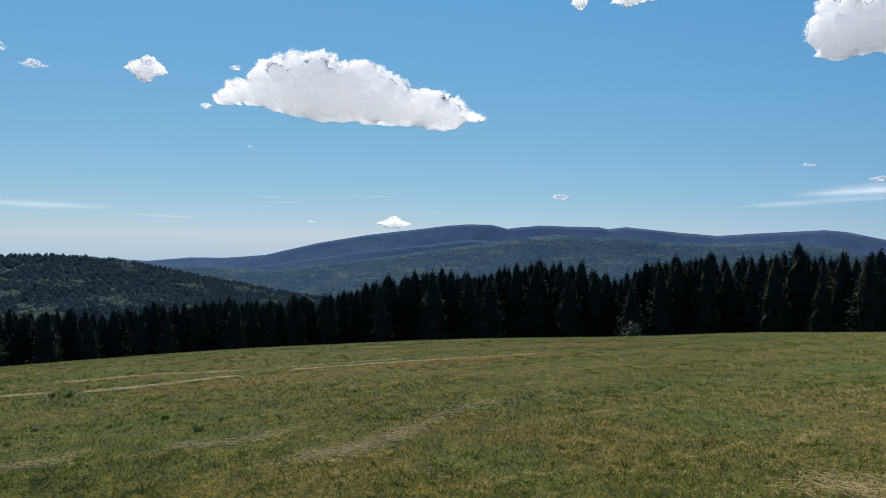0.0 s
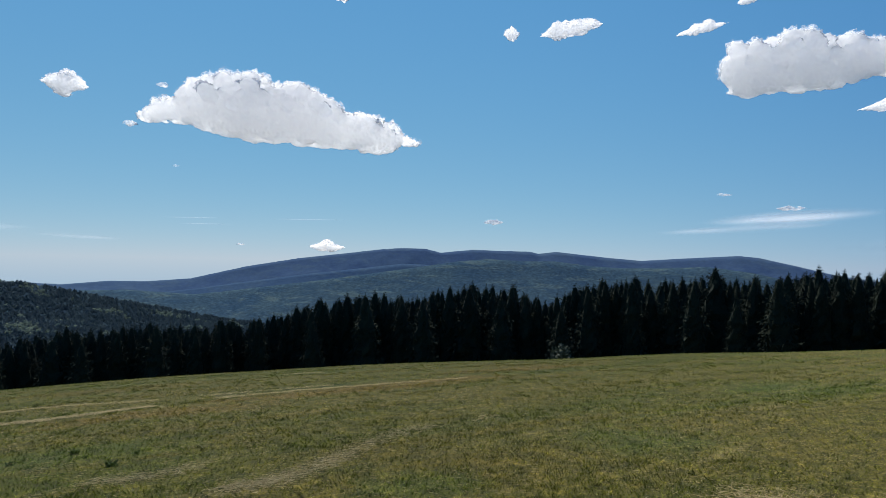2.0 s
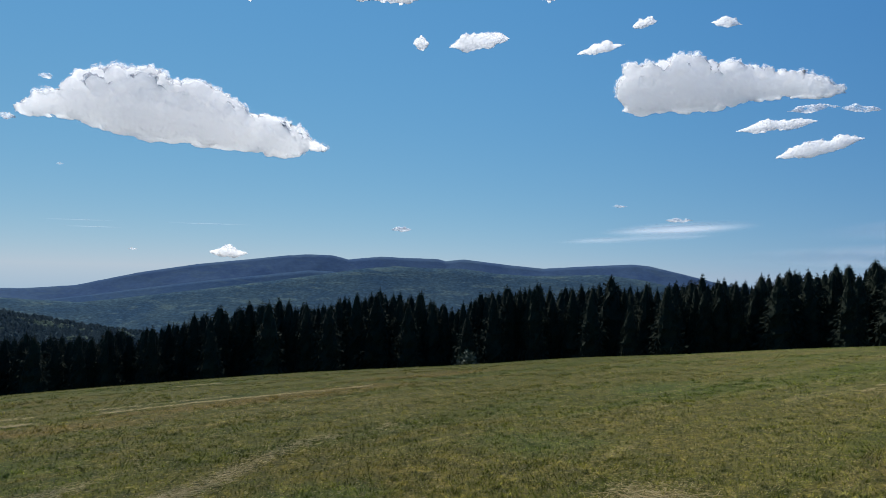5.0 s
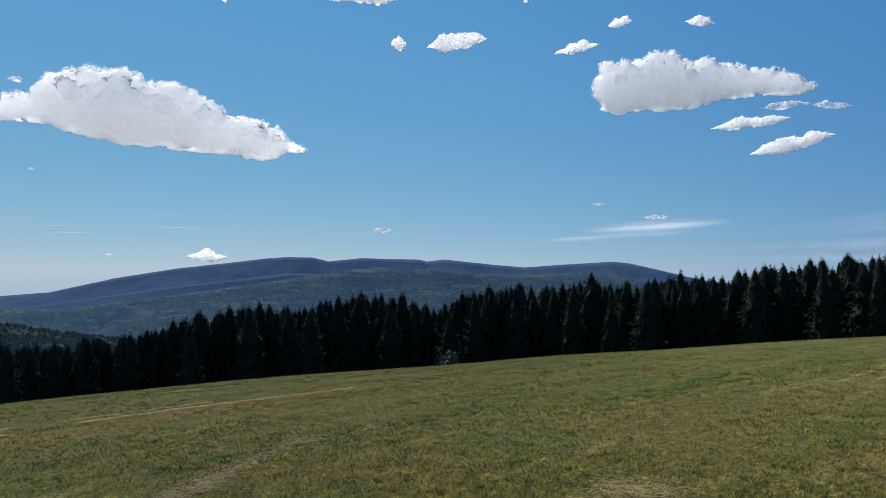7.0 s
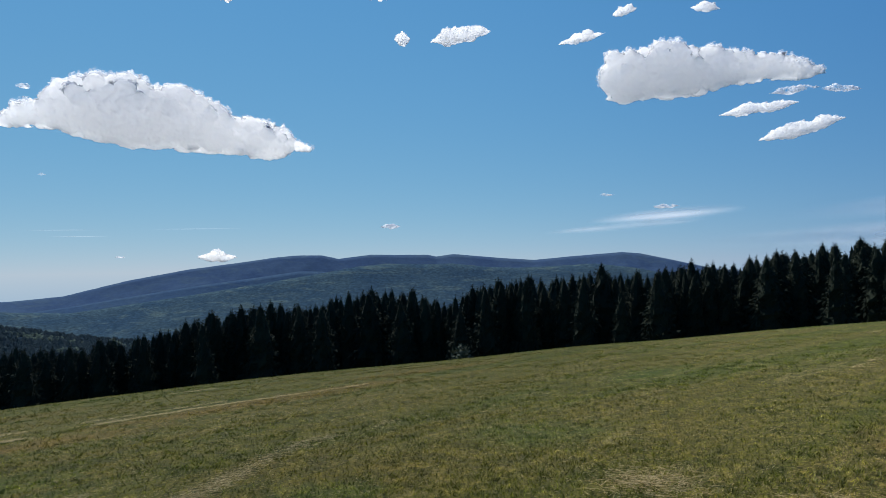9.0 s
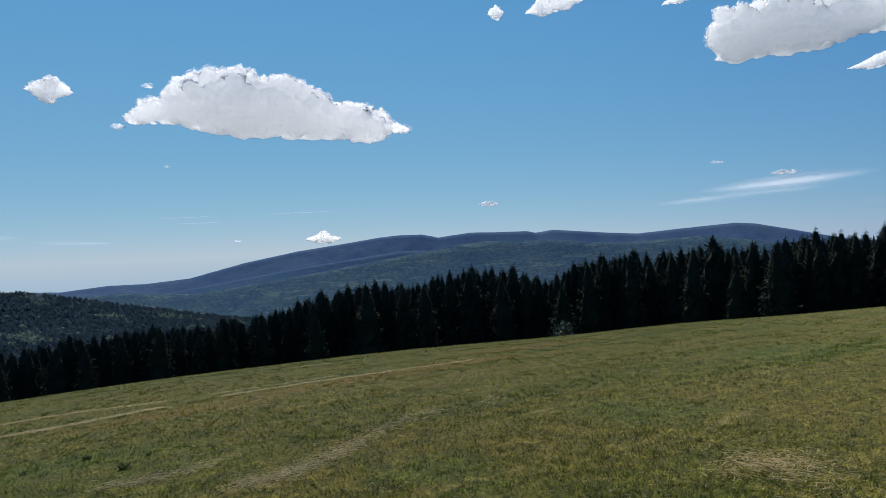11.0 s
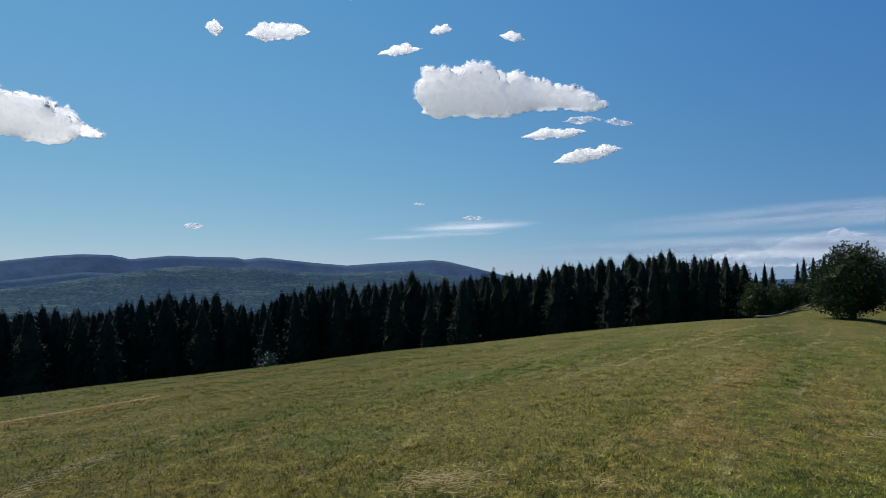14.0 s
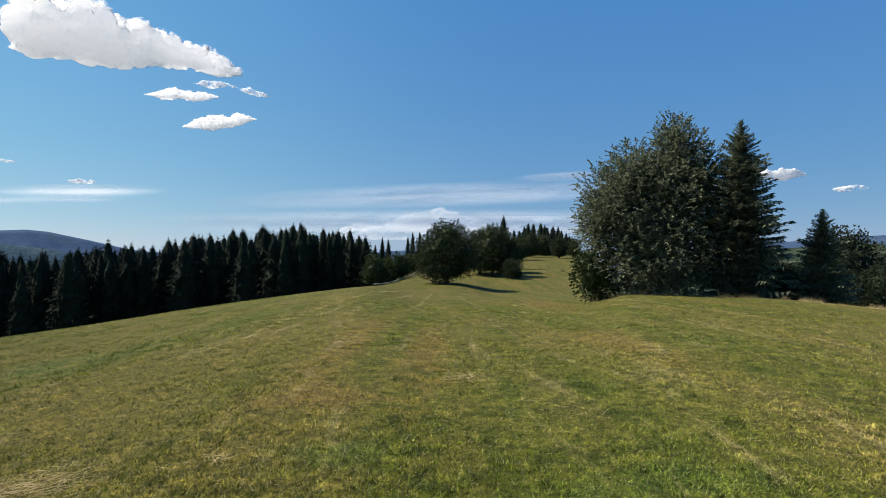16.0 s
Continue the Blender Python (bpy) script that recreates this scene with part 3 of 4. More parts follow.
def leafy_twig(g, pos, out, size, tris):
    """A twig that arches outwards and bears leaves to both sides."""
    d = out + g.normal(0, 0.38, 3) + (0, 0, 0.25)
    d /= np.linalg.norm(d) + 1e-6
    s_ = np.cross(d, (0.0, 0.0, 1.0)) + g.normal(0, 0.15, 3)
    s_ /= np.linalg.norm(s_) + 1e-6
    long_ = size * g.uniform(0.7, 1.4)
    for q in range(8):
        u = (q + 0.6) / 8
        p = pos + d * long_ * u + np.array((0, 0, -0.22 * long_ * u * u))
        way = d * 0.75 + s_ * (1 if q % 2 else -1) * 0.8 + g.normal(0, 0.22, 3) if q < 7 else d
        way = way / np.linalg.norm(way) * size * g.uniform(0.20, 0.34)
        flat = np.cross(way, g.normal(0, 1, 3))
        flat *= 0.20 * size * 0.27 / (np.linalg.norm(flat) + 1e-6) * 1.7
        m = p + way * 0.45
        tris.append((p, m + flat, p + way))
        tris.append((p, p + way, m - flat))


def plant(ob, yaw, r, scale=1.0, turn=0.0, lean=0.0, squash=1.0, sink=0.0):
    x, y = at(yaw, r)
    m = pose(float(x), float(y), float(ground_z(x, y)) - sink, lean, 0, turn)
    m = m @ Matrix.Diagonal((scale * squash, scale * squash, scale, 1))
    return m


# ---- spruce forest along the slope below the meadow: skyline of tree tops by heading
TOPS = [(-112, -5.9), (-101, -5.8), (-97, -5.95), (-94, -6.25), (-91, -5.6), (-87, -5.65), (-85, -5.35), (-81.5, -5.6), (-79.5, -5.2), (-75, -4.8),
        (-73, -4.1), (-70.9, -3.35), (-68.5, -3.0), (-66, -2.65), (-63.6, -3.0), (-60.2, -2.45), (-59.1, -2.1), (-57, -1.65), (-53.2, -1.85), (-51, -2.97),
        (-49.3, -2.75), (-47.7, -1.75), (-45.3, -1.1), (-42.5, -0.78), (-40, -1.0), (-38.6, -0.85), (-36, 0.0), (-34.4, -0.85), (-33, -0.6), (-30.6, -0.35),
        (-28.5, 0.25), (-26.8, -0.05), (-24, 0.36), (-22, 0.8), (-18.8, 1.3), (-16.3, 1.65), (-13, 1.89), (-11, 1.4), (-8.6, 1.32), (-7.2, 0.6)]
spruce_kinds = []
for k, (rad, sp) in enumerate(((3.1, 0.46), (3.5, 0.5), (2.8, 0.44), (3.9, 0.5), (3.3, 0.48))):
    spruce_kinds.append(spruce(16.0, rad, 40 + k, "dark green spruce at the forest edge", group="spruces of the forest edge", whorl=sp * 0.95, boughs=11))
first = set(range(len(spruce_kinds)))


def forest_tree(yaw, r, top, pick=None, squash=None, into=None):
    """One spruce whose tip stands at the given height above or below eye level, in degrees."""
    x, y = at(yaw, r)
    tip = EYE + r * math.tan(radians(top + 0.22))
    tall = tip - float(ground_z(x, y)) + 0.3
    if tall < 3:
        return
    k = int(rng.integers(len(spruce_kinds))) if pick is None else pick
    m = plant(spruce_kinds[k], yaw, r, tall / 16.3, float(rng.uniform(0, 360)), 0, (16.3 / tall) ** 0.2 * rng.uniform(0.85, 1.2) if squash is None else squash, 0.3)
    if into is not None:
        me = [c for c in spruce_kinds[k].children if c.name.startswith("crown")][0].data
        co = np.empty(3 * len(me.vertices), np.float32)
        me.vertices.foreach_get("co", co)
        m3 = np.array(m)
        into.append((co.reshape(-1, 3) @ m3[:3, :3].T + m3[:3, 3]).reshape(-1, 3, 3))
        return
    if k in first:
        first.discard(k)
        spruce_kinds[k].matrix_basis = m
    else:
        o = copy_thing(spruce_kinds[k], Matrix())
        o.matrix_basis = m


hs, es = [p[0] for p in TOPS], [p[1] for p in TOPS]
for yaw, top in TOPS[1:]:
    forest_tree(yaw, rng.uniform(104, 112), top + 0.05)
forest_tree(-36.0, 104, 0.05, 3, 1.25)
behind = []
for row, (r0, dy, low) in enumerate(((100, 4.2, 1.2), (107, 1.15, 0.62), (114, 1.0, 0.42), (122, 0.9, 0.38))):
    yaw = -111.0 + 0.4 * row
    while yaw < -6.8:
        y2 = yaw + rng.uniform(-0.45, 0.45)
        top = np.interp(y2, hs, es)
        forest_tree(y2, r0 + rng.uniform(-4, 4), top - low * rng.uniform(0.1, 1.7), into=behind if row == 3 else None)
        yaw += dy * rng.uniform(0.6, 1.4)

for k in range(46):
    yaw = -111.5 + 40 * k / 45 + rng.uniform(-0.3, 0.3)
    forest_tree(yaw, rng.uniform(101, 118), np.interp(yaw, hs, es) - rng.uniform(0.2, 1.1))

tagged(soup("spruce_forest", np.concatenate(behind), mat_shaded_needles), "second rank of dark spruces in the forest", "forest", kind="stuff")

# the depth of the forest behind its edge
deep = []
for k in range(420):
    yaw, r = rng.uniform(-112, -7), rng.uniform(130, 185)
    top = np.interp(yaw, hs, es) - rng.uniform(0.5, 1.8)
    x, y = at(yaw, r)
    z0 = float(ground_z(x, y))
    H = EYE + r * math.tan(radians(top)) - z0
    for a in range(5):
        for lv in range(4):
            h0, h1 = H * (0.05 + 0.22 * lv), H * min(0.42 + 0.22 * lv, 1.0)
            w = H * 0.21 * (1 - 0.23 * lv)
            t0 = a * 1.257 + lv * 0.5
            deep.append(((x + w * math.cos(t0), y + w * math.sin(t0), z0 + h0), (x + w * math.cos(t0 + 1.4), y + w * math.sin(t0 + 1.4), z0 + h0 + 0.3), (x, y, z0 + h1)))
tagged(soup("spruce_forest", deep, mat_shaded_needles), "dark spruce forest behind the edge trees", "forest", kind="stuff")

# two lone spruces and young growth between forest and ridge
for yaw, r, top in ((-5.65, 150, 0.58), (-5.1, 152, 0.42), (-6.3, 150, -0.1), (-2.85, 165, 1.05), (-2.2, 168, 1.1), (-1.5, 170, 1.2), (-3.3, 166, 0.6)):
    forest_tree(yaw, r, top, None, 0.6)

# ---- broadleaf trees on the ridge
oak = leafy_tree("round dense broadleaf tree on the mown ridge", [(0, 0, 5.2, 4.6, 4.6, 4.2), (-2.2, 0.5, 4.0, 3.3, 3.3, 3.0), (2.0, -0.6, 4.4, 3.4, 3.4, 3.2), (0.2, 1.0, 7.0, 3.2, 3.2, 2.6),
                 (-1.6, -1.6, 2.2, 3.0, 2.6, 2.0), (1.4, 1.2, 2.4, 2.8, 2.6, 1.8), (-0.6, -2.6, 2.0, 2.4, 1.8, 1.9)], 3.2, 0.38, 20000, 0.28, 5, mat_oak, "oak_tree", core=0.6, lumpy=0.24)
oak.matrix_basis = plant(oak, 0.3, 95)
ridge_oak = leafy_tree("broadleaf tree in a row on the ridge", [(0, 0, 6.0, 4.6, 4.6, 4.2), (2.4, 0, 4.6, 3.4, 3.4, 3.4), (-2.4, 0.5, 4.2, 3.2, 3.2, 3.2), (0, 0, 8.2, 2.9, 2.9, 2.3), (0, 0, 2.6, 3.6, 3.6, 2.0)],
                       3.4, 0.36, 11000, 0.36, 8, mat_oak, group="broadleaf trees on the ridge", core=0.58)
ridge_oak.matrix_basis = plant(ridge_oak, 4.6, 128, 1.02)
for yaw, r, sc, tu in ((3.4, 134, 0.9, 80), (5.6, 138, 0.8, 200), (8.0, 215, 0.8, 140), (9.2, 235, 0.75, 20), (10.6, 205, 0.66, 250), (11.9, 215, 0.62, 100), (7.2, 190, 0.66, 60)):
    o = copy_thing(ridge_oak, plant(ridge_oak, yaw, r, sc, tu))
for yaw, r, sc in ((6.35, 122, 0.42),):
    o = copy_thing(oak, plant(oak, yaw, r, sc, 120))
    tagged(o, "small round bush on the mown ridge", "bush")
forest_tree(5.55, 150, 2.62, 2, 0.9)
far_rank = []
for k in range(40):
    yaw = rng.uniform(6.5, 11.6)
    forest_tree(yaw, rng.uniform(235, 330), np.interp(yaw, [6.5, 8, 9.2, 10.5, 11.5], [1.4, 1.85, 1.95, 1.55, 1.0]) - rng.uniform(-0.1, 0.75), None, rng.uniform(0.8, 1.2), far_rank)
tagged(soup("spruce_wood", np.concatenate(far_rank), mat_shaded_needles), "far spruce wood behind the ridge trees", "forest", kind="stuff")

# ---- group of trees by the brow: a big willow-leaved tree, a spruce and a young spruce
big = leafy_tree("tall dark broadleaf tree with feathery twig ends",
                 [(0.5, 0, 4.6, 4.6, 4.4, 4.5), (-2.5, 0, 7.0, 2.4, 2.8, 2.6), (-1.1, 0, 9.0, 2.4, 2.5, 2.3), (2.0, 0, 10.2, 2.1, 2.1, 2.5), (2.0, 0, 12.1, 1.2, 1.2, 1.5), (4.6, 0, 4.0, 2.2, 2.5, 3.6),
                  (3.7, 0, 8.4, 2.0, 2.4, 3.4), (1.4, 0, 8.0, 3.2, 3.0, 3.2), (0.3, 0, 2.4, 4.7, 4.0, 2.4), (-3.6, 0.4, 5.4, 1.4, 2.0, 2.5)],
                 4.0, 0.4, 12000, 0.68, 21, mat_feathery, spikes=0.15, lumpy=0.5, core=0.5, twigs=True)
big.matrix_basis = plant(big, 18.2, 50)
shrub = leafy_tree("low olive shrub at the foot of the tall tree", [(0, 0, 1.9, 1.7, 1.7, 1.9), (0.8, 0, 1.2, 1.4, 1.4, 1.2), (-0.5, 0.2, 2.9, 1.0, 1.0, 1.1)], 0.8, 0.08, 2200, 0.26, 31, mat_young, "shrub")
tagged(shrub, category="shrub")
shrub.matrix_basis = plant(shrub, 13.6, 48)
old_spruce = spruce(12.9, 4.1, 77, "tall free-standing spruce with open tiers of boughs", whorl=0.27, boughs=24, stations=9, bare=0.02, core=0.3, ragged=1.6, taper=0.56, sag=0.12, needles=mat_lit_needles)
old_spruce.matrix_basis = plant(old_spruce, 25.6, 50, 1.0, 30)
young_spruce = spruce(6.6, 2.6, 79, "young spruce at the edge of the meadow", whorl=0.20, boughs=17, stations=7, bare=0.02, core=0.3, ragged=1.6, taper=0.6, sag=0.12, needles=mat_lit_needles)
young_spruce.matrix_basis = plant(young_spruce, 31.4, 51, 1.0, 10)
low_wood = leafy_tree("dark green undergrowth below the meadow edge", [(0, 0, 1.9, 1.9, 1.9, 1.9), (0.9, 0, 1.2, 1.6, 1.6, 1.2), (-0.7, 0.2, 2.7, 1.2, 1.2, 1.1)], 0.8, 0.08, 2600, 0.26, 33, mat_wood, "shrub")
tagged(low_wood, category="shrub")
low_wood.matrix_basis = plant(low_wood, 34.6, 60, 0.8, 0, 0, 1.0, 0.5)
for yaw, r, sc, tu in ((28.5, 53, 0.75, 40), (30.0, 55, 0.6, 90), (33.2, 62, 0.5, 160), (36.0, 66, 0.55, 20)):
    o = copy_thing(low_wood, plant(low_wood, yaw, r, sc * 1.4, tu, 0, 1.0, 0.5))
    tagged(o, "dark green undergrowth below the meadow edge", "shrub")
wood_tree = leafy_tree("broadleaf tree in the wood below the meadow", [(0, 0, 6.0, 4.6, 4.6, 4.2), (2.4, 0, 4.6, 3.4, 3.4, 3.4), (-2.4, 0.5, 4.2, 3.2, 3.2, 3.2), (0, 0, 8.2, 2.9, 2.9, 2.3), (0, 0, 2.6, 3.6, 3.6, 2.0)],
                       3.4, 0.36, 9000, 0.32, 9, mat_wood, group="trees of the wood below the meadow")
wood_tree.matrix_basis = plant(wood_tree, 33.0, 90, 1.0)
for k in range(30):
    yaw = 27 + 24 * k / 29 + rng.uniform(-0.4, 0.4)
    r = rng.uniform(75, 140)
    o = copy_thing(wood_tree, plant(wood_tree, yaw, r, (EYE + r * math.tan(radians(rng.uniform(-2.2, -0.6))) - float(ground_z(*at(yaw, r)))) / 10.4, rng.uniform(0, 360)))
    tagged(o, "broadleaf tree in the wood below the meadow", "tree", "trees of the wood below the meadow")

# ------------------------------------------------------------------ clouds
def cloud(label, yaw, elev, wide, high, seed, top, under, lumps=60, r=2300, cell=3.0, mat=mat_cloud, solid=True, torn=True):
    """A heap cloud: a soft body between its under and upper outline, knobbly billows on its top and front, and torn thin shreds all round."""
    g = np.random.default_rng(seed)
    W, H = r * math.tan(radians(wide / 2)), r * math.tan(radians(high / 2))
    tmpl = bmesh.new()
    bmesh.ops.create_icosphere(tmpl, subdivisions=2, radius=1.0)
    tv = np.array([v.co[:] for v in tmpl.verts])
    tf = [tuple(v.index for v in f_.verts) for f_ in tmpl.faces]
    tmpl.free()
    verts, faces = [], []

    def ball(x, y, z, sx, sy, sz):
        off = len(verts)
        verts.extend(map(tuple, np.array((x, y, z)) + tv * (sx, sy, sz)))
        faces.extend(tuple(i + off for i in f_) for f_ in tf)

    def span(u):
        a = float(np.interp(u, [q[0] for q in under], [q[1] for q in under])) * H
        b_ = float(np.interp(u, [q[0] for q in top], [q[1] for q in top])) * H
        return a, max(b_, a + 0.03 * H)
    count = int(max(14, 1.6 * W / H * 10))
    for k in range(count):
        u = -0.97 + 1.94 * (k + 0.5) / count
        a, b_ = span(u)
        s_ = (b_ - a) * 0.47
        ball(u * W, 0, (a + b_) / 2, max(s_ * 0.5, 1.5 * W / count), max(s_ * 0.75, 0.05 * H), s_)
    for k in range(lumps):
        u = g.uniform(-0.98, 0.98)
        a, b_ = span(u)
        t = b_ - a
        s_ = t * g.uniform(0.06, 0.15) + 0.02 * H
        if k % 3 == 0:
            ball(u * W, g.uniform(-0.25, 0.25) * t, b_ - s_ * g.uniform(0.6, 1.0), s_ * 1.2, s_, s_)
        elif k % 3 == 1:
            v = g.random() ** 0.7
            ball(u * W, -0.33 * t * math.sqrt(max(1 - (1.7 * v - 0.7) ** 2, 0.05)) - 0.1 * s_, a + t * (0.45 + 0.48 * v), s_ * 1.2, s_ * 0.75, s_)
        else:
            ball(u * W, g.uniform(-0.08, 0.25) * t, a + s_ * g.uniform(0.4, 0.7), s_ * 1.3, s_ * 0.8, s_ * 0.6)
    tmp = mesh_object("cloud", verts, faces, mat)
    rm = tmp.modifiers.new("remesh", "REMESH")
    rm.mode, rm.voxel_size = "VOXEL", cell
    sm = tmp.modifiers.new("smooth", "SMOOTH")
    sm.factor, sm.iterations = 0.5, 11
    bpy.context.view_layer.update()
    me = bpy.data.meshes.new_from_object(tmp.evaluated_get(bpy.context.evaluated_depsgraph_get()))
    old = tmp.data
    bpy.data.objects.remove(tmp)
    bpy.data.meshes.remove(old)
    k = len(me.vertices)
    co, no = np.empty(3 * k, np.float32), np.empty(3 * k, np.float32)
    me.vertices.foreach_get("co", co)
    me.vertices.foreach_get("normal", no)
    co, no = co.reshape(-1, 3), no.reshape(-1, 3)
    wide_n = np.array([noise.fractal(Vector(p) / (0.34 * H) + Vector((seed, 0, 0)), 0.9, 2.1, 3) for p in co])
    knob = np.array([abs(noise.noise(Vector(p) / max(0.20 * H, cell * 4) + Vector((0, seed, 0)))) for p in co])
    fray = np.array([noise.noise(Vector(p) / max(0.05 * H, cell * 2) + Vector((seed, seed, 0))) for p in co])
    lower = np.clip(0.5 + no[:, 2], 0.35, 1.0)
    body = co + no * ((0.050 * wide_n + 0.075 * (knob - 0.25) * lower + 0.004 * fray) * H)[:, None]
    root = new("cloud")
    tagged(root, label, "cloud")
    x, y = at(yaw, r)
    root.matrix_basis = pose(float(x), float(y), EYE + r * math.tan(radians(elev)), 0, 0, -yaw)
    layers = [("billow", body - (0 if solid else 1) * no * 0.03 * H, mat)]
    # thin torn edges that stand out round the rim and fade towards the face
    rim = np.clip(1.12 - np.abs(no[:, 1]) * 1.25, 0, 1) * np.clip(no[:, 2] * 1.3 + 0.9, 0.1, 1)
    layers.append(("fringe", body + no * (H * (0.010 + 0.055 * rim * np.clip(1.4 * fray + 0.5 * wide_n + 0.3, 0, 1.2)))[:, None], mat_fringe))
    layers.append(("wisp", body + no * (H * (0.016 + 0.12 * rim * np.clip(1.2 * wide_n + 0.8 * fray + 0.1, 0, 1.2)))[:, None], mat_shred))
    for name, where, skin in layers if torn else layers[:1]:
        part_me = me.copy()
        part_me.name = name
        part_me.vertices.foreach_set("co", where.astype(np.float32).reshape(-1))
        part_me.materials.clear()
        part_me.materials.append(skin)
        part_me.attributes.new("rim", "FLOAT", "POINT").data.foreach_set("value", rim.astype(np.float32))
        part_me.shade_smooth()
        part_me.update()
        new(name, part_me).parent = root
    bpy.data.meshes.remove(me)
    return root


def veil(label, yaw, elev, wide, high, tilt=0.0, r=4300, mat=mat_veil):
    """A long thin lens of cloud."""
    bm = bmesh.new()
    bmesh.ops.create_uvsphere(bm, u_segments=48, v_segments=12, radius=1.0)
    W, H = r * math.tan(radians(wide / 2)), r * math.tan(radians(high / 2))
    for v in bm.verts:
        q = 1 + 0.2 * noise.noise(v.co * 2.0 + Vector((yaw, 0, 0)))
        v.co = Vector((v.co.x * W, v.co.y * H * 1.5, v.co.z * H * q))
    me = bpy.data.meshes.new("cloud_veil")
    bm.to_mesh(me)
    bm.free()
    me.shade_smooth()
    me.materials.append(mat)
    ob = new("cloud_veil", me)
    x, y = at(yaw, r)
    ob.matrix_basis = pose(float(x), float(y), EYE + r * math.tan(radians(elev)), 0, 0, -yaw) @ pose(0, 0, 0, 0, -tilt, 0)
    return tagged(ob, label, "cloud")


cloud("large white heap cloud with a grey underside", -74.4, 13.0, 24.8, 6.3, 1,
      [(-1, -0.35), (-0.86, 0.05), (-0.73, 0.22), (-0.62, 0.74), (-0.47, 0.78), (-0.23, 0.98), (-0.12, 0.72), (0, 0.8), (0.11, 0.78), (0.24, 0.55), (0.38, 0.25), (0.42, 0.13), (0.52, 0.17), (0.64, 0.02), (0.77, -0.1), (0.85, -0.34), (1, -0.66)],
      [(-1, -0.46), (-0.87, -0.57), (-0.77, -0.48), (-0.6, -0.52), (-0.47, -0.68), (-0.28, -0.82), (-0.1, -0.8), (0.2, -0.85), (0.41, -0.92), (0.64, -0.99), (0.75, -0.9), (0.85, -0.68), (1, -0.76)], 330)
cloud("broad white heap cloud with a flat underside", -26.7, 16.4, 17.6, 5.0, 2,
      [(-1, -0.1), (-0.96, 0.5), (-0.84, 0.88), (-0.69, 0.78), (-0.51, 0.84), (-0.34, 0.96), (-0.15, 0.6), (0.16, 0.52), (0.22, 0.29), (0.52, 0.12), (0.76, -0.16), (1, -0.64)],
      [(-1, -0.25), (-0.92, -0.7), (-0.82, -0.9), (-0.4, -0.88), (-0.12, -0.95), (0.21, -0.8), (0.51, -0.75), (0.81, -0.84), (1, -0.78)], 210)
# small clouds: heading, height, width, depth, slant of the under side
SMALL = [(-91.7, 13.35, 3.4, 3.0, 0), (-99.6, 12.7, 2.4, 0.9, 0), (-48.3, 20.6, 5.9, 3.0, 0.3), (-53.8, 20.4, 1.6, 2.0, 0), (-37.2, 19.75, 4.4, 1.8, 0.4), (-33.4, 21.5, 2.2, 1.9, 0.2),
         (-26.7, 20.85, 2.6, 1.4, -0.4), (-22.9, 12.4, 6.2, 1.7, 0.2), (-19.9, 10.4, 6.4, 2.2, 0.5), (-20.3, 13.5, 3.8, 1.1, 0), (-17.1, 13.1, 2.8, 1.1, -0.4), (-57.5, 24.2, 9.0, 3.4, 0),
         (-69.9, 23.2, 4.2, 2.3, 0), (-42.0, 24.5, 3.8, 2.2, 0), (-46.2, 24.7, 2.2, 1.4, 0), (-70.5, 1.2, 3.4, 1.5, 0), (-55.2, 3.8, 2.0, 0.8, 0), (-35.4, 6.15, 1.6, 0.5, 0), (28.6, 5.7, 4.0, 1.6, 0), (33.4, 4.4, 2.7, 1.0, 0),
         (-30.4, 4.9, 2.4, 0.7, 0), (-84.6, 14.3, 1.3, 0.7, 0), (-83.4, 7.8, 0.7, 0.4, 0), (-87.0, 10.9, 1.3, 0.9, 0), (-101.8, 13.6, 1.4, 1.2, 0), (-78.0, 1.3, 0.9, 0.4, 0)]
for k, (yaw, el, w, h, slant) in enumerate(SMALL):
    gs = np.random.default_rng(300 + k)
    us_ = np.linspace(-1, 1, 9)
    bell = 1 - np.abs(us_) ** 1.6
    upper = [(float(u), float(slant * u + e * gs.uniform(0.45, 1.0))) for u, e in zip(us_, bell)]
    lower_ = [(float(u), float(slant * u - 0.7 * e * gs.uniform(0.4, 1.0))) for u, e in zip(us_, bell)]
    far_r = 3000 if -24 < yaw < -16 else 2300
    firm = h >= 1.4
    cloud("small ragged white cloud", yaw, el, w, h, 60 + k, upper, lower_, 26 if w < 3 else 60, far_r, max(1.3, min(3.0, h * 1.3)), mat_cloud if firm else mat_puff, firm)
cloud("pale distant heap cloud low behind the ridge", -2.5, 1.9, 15.0, 3.6, 97, [(-1, -0.3), (-0.7, 0.1), (-0.45, -0.05), (-0.1, 0.5), (0.25, 0.95), (0.5, 0.55), (0.75, 0.3), (1, -0.3)],
      [(-1, -0.8), (0, -0.95), (1, -0.8)], 90, 4300, 7.0, mat_far_heap, False, False)
veil("long flat veil of pale cloud above the horizon", -30.5, 4.15, 14.0, 1.3, 3.0)
veil("long flat veil of pale cloud above the horizon", -34.0, 3.3, 15.0, 0.7, 3.0)
veil("long flat veil of pale cloud above the horizon", 0.5, 4.6, 46.0, 2.4, 2.0)
veil("long flat veil of pale cloud above the horizon", 11.0, 6.2, 10.0, 0.9, 2.0)
veil("broad pale cloud bank low over the horizon", 2.0, 2.0, 60.0, 2.6, 0.0, mat=mat_bank)
veil("thin white streak of a vapour trail", -82.0, 3.5, 6.0, 0.09, 1.5, mat=mat_trail)
veil("thin white streak of a vapour trail", -80.9, 3.0, 5.0, 0.09, 1.0, mat=mat_trail)
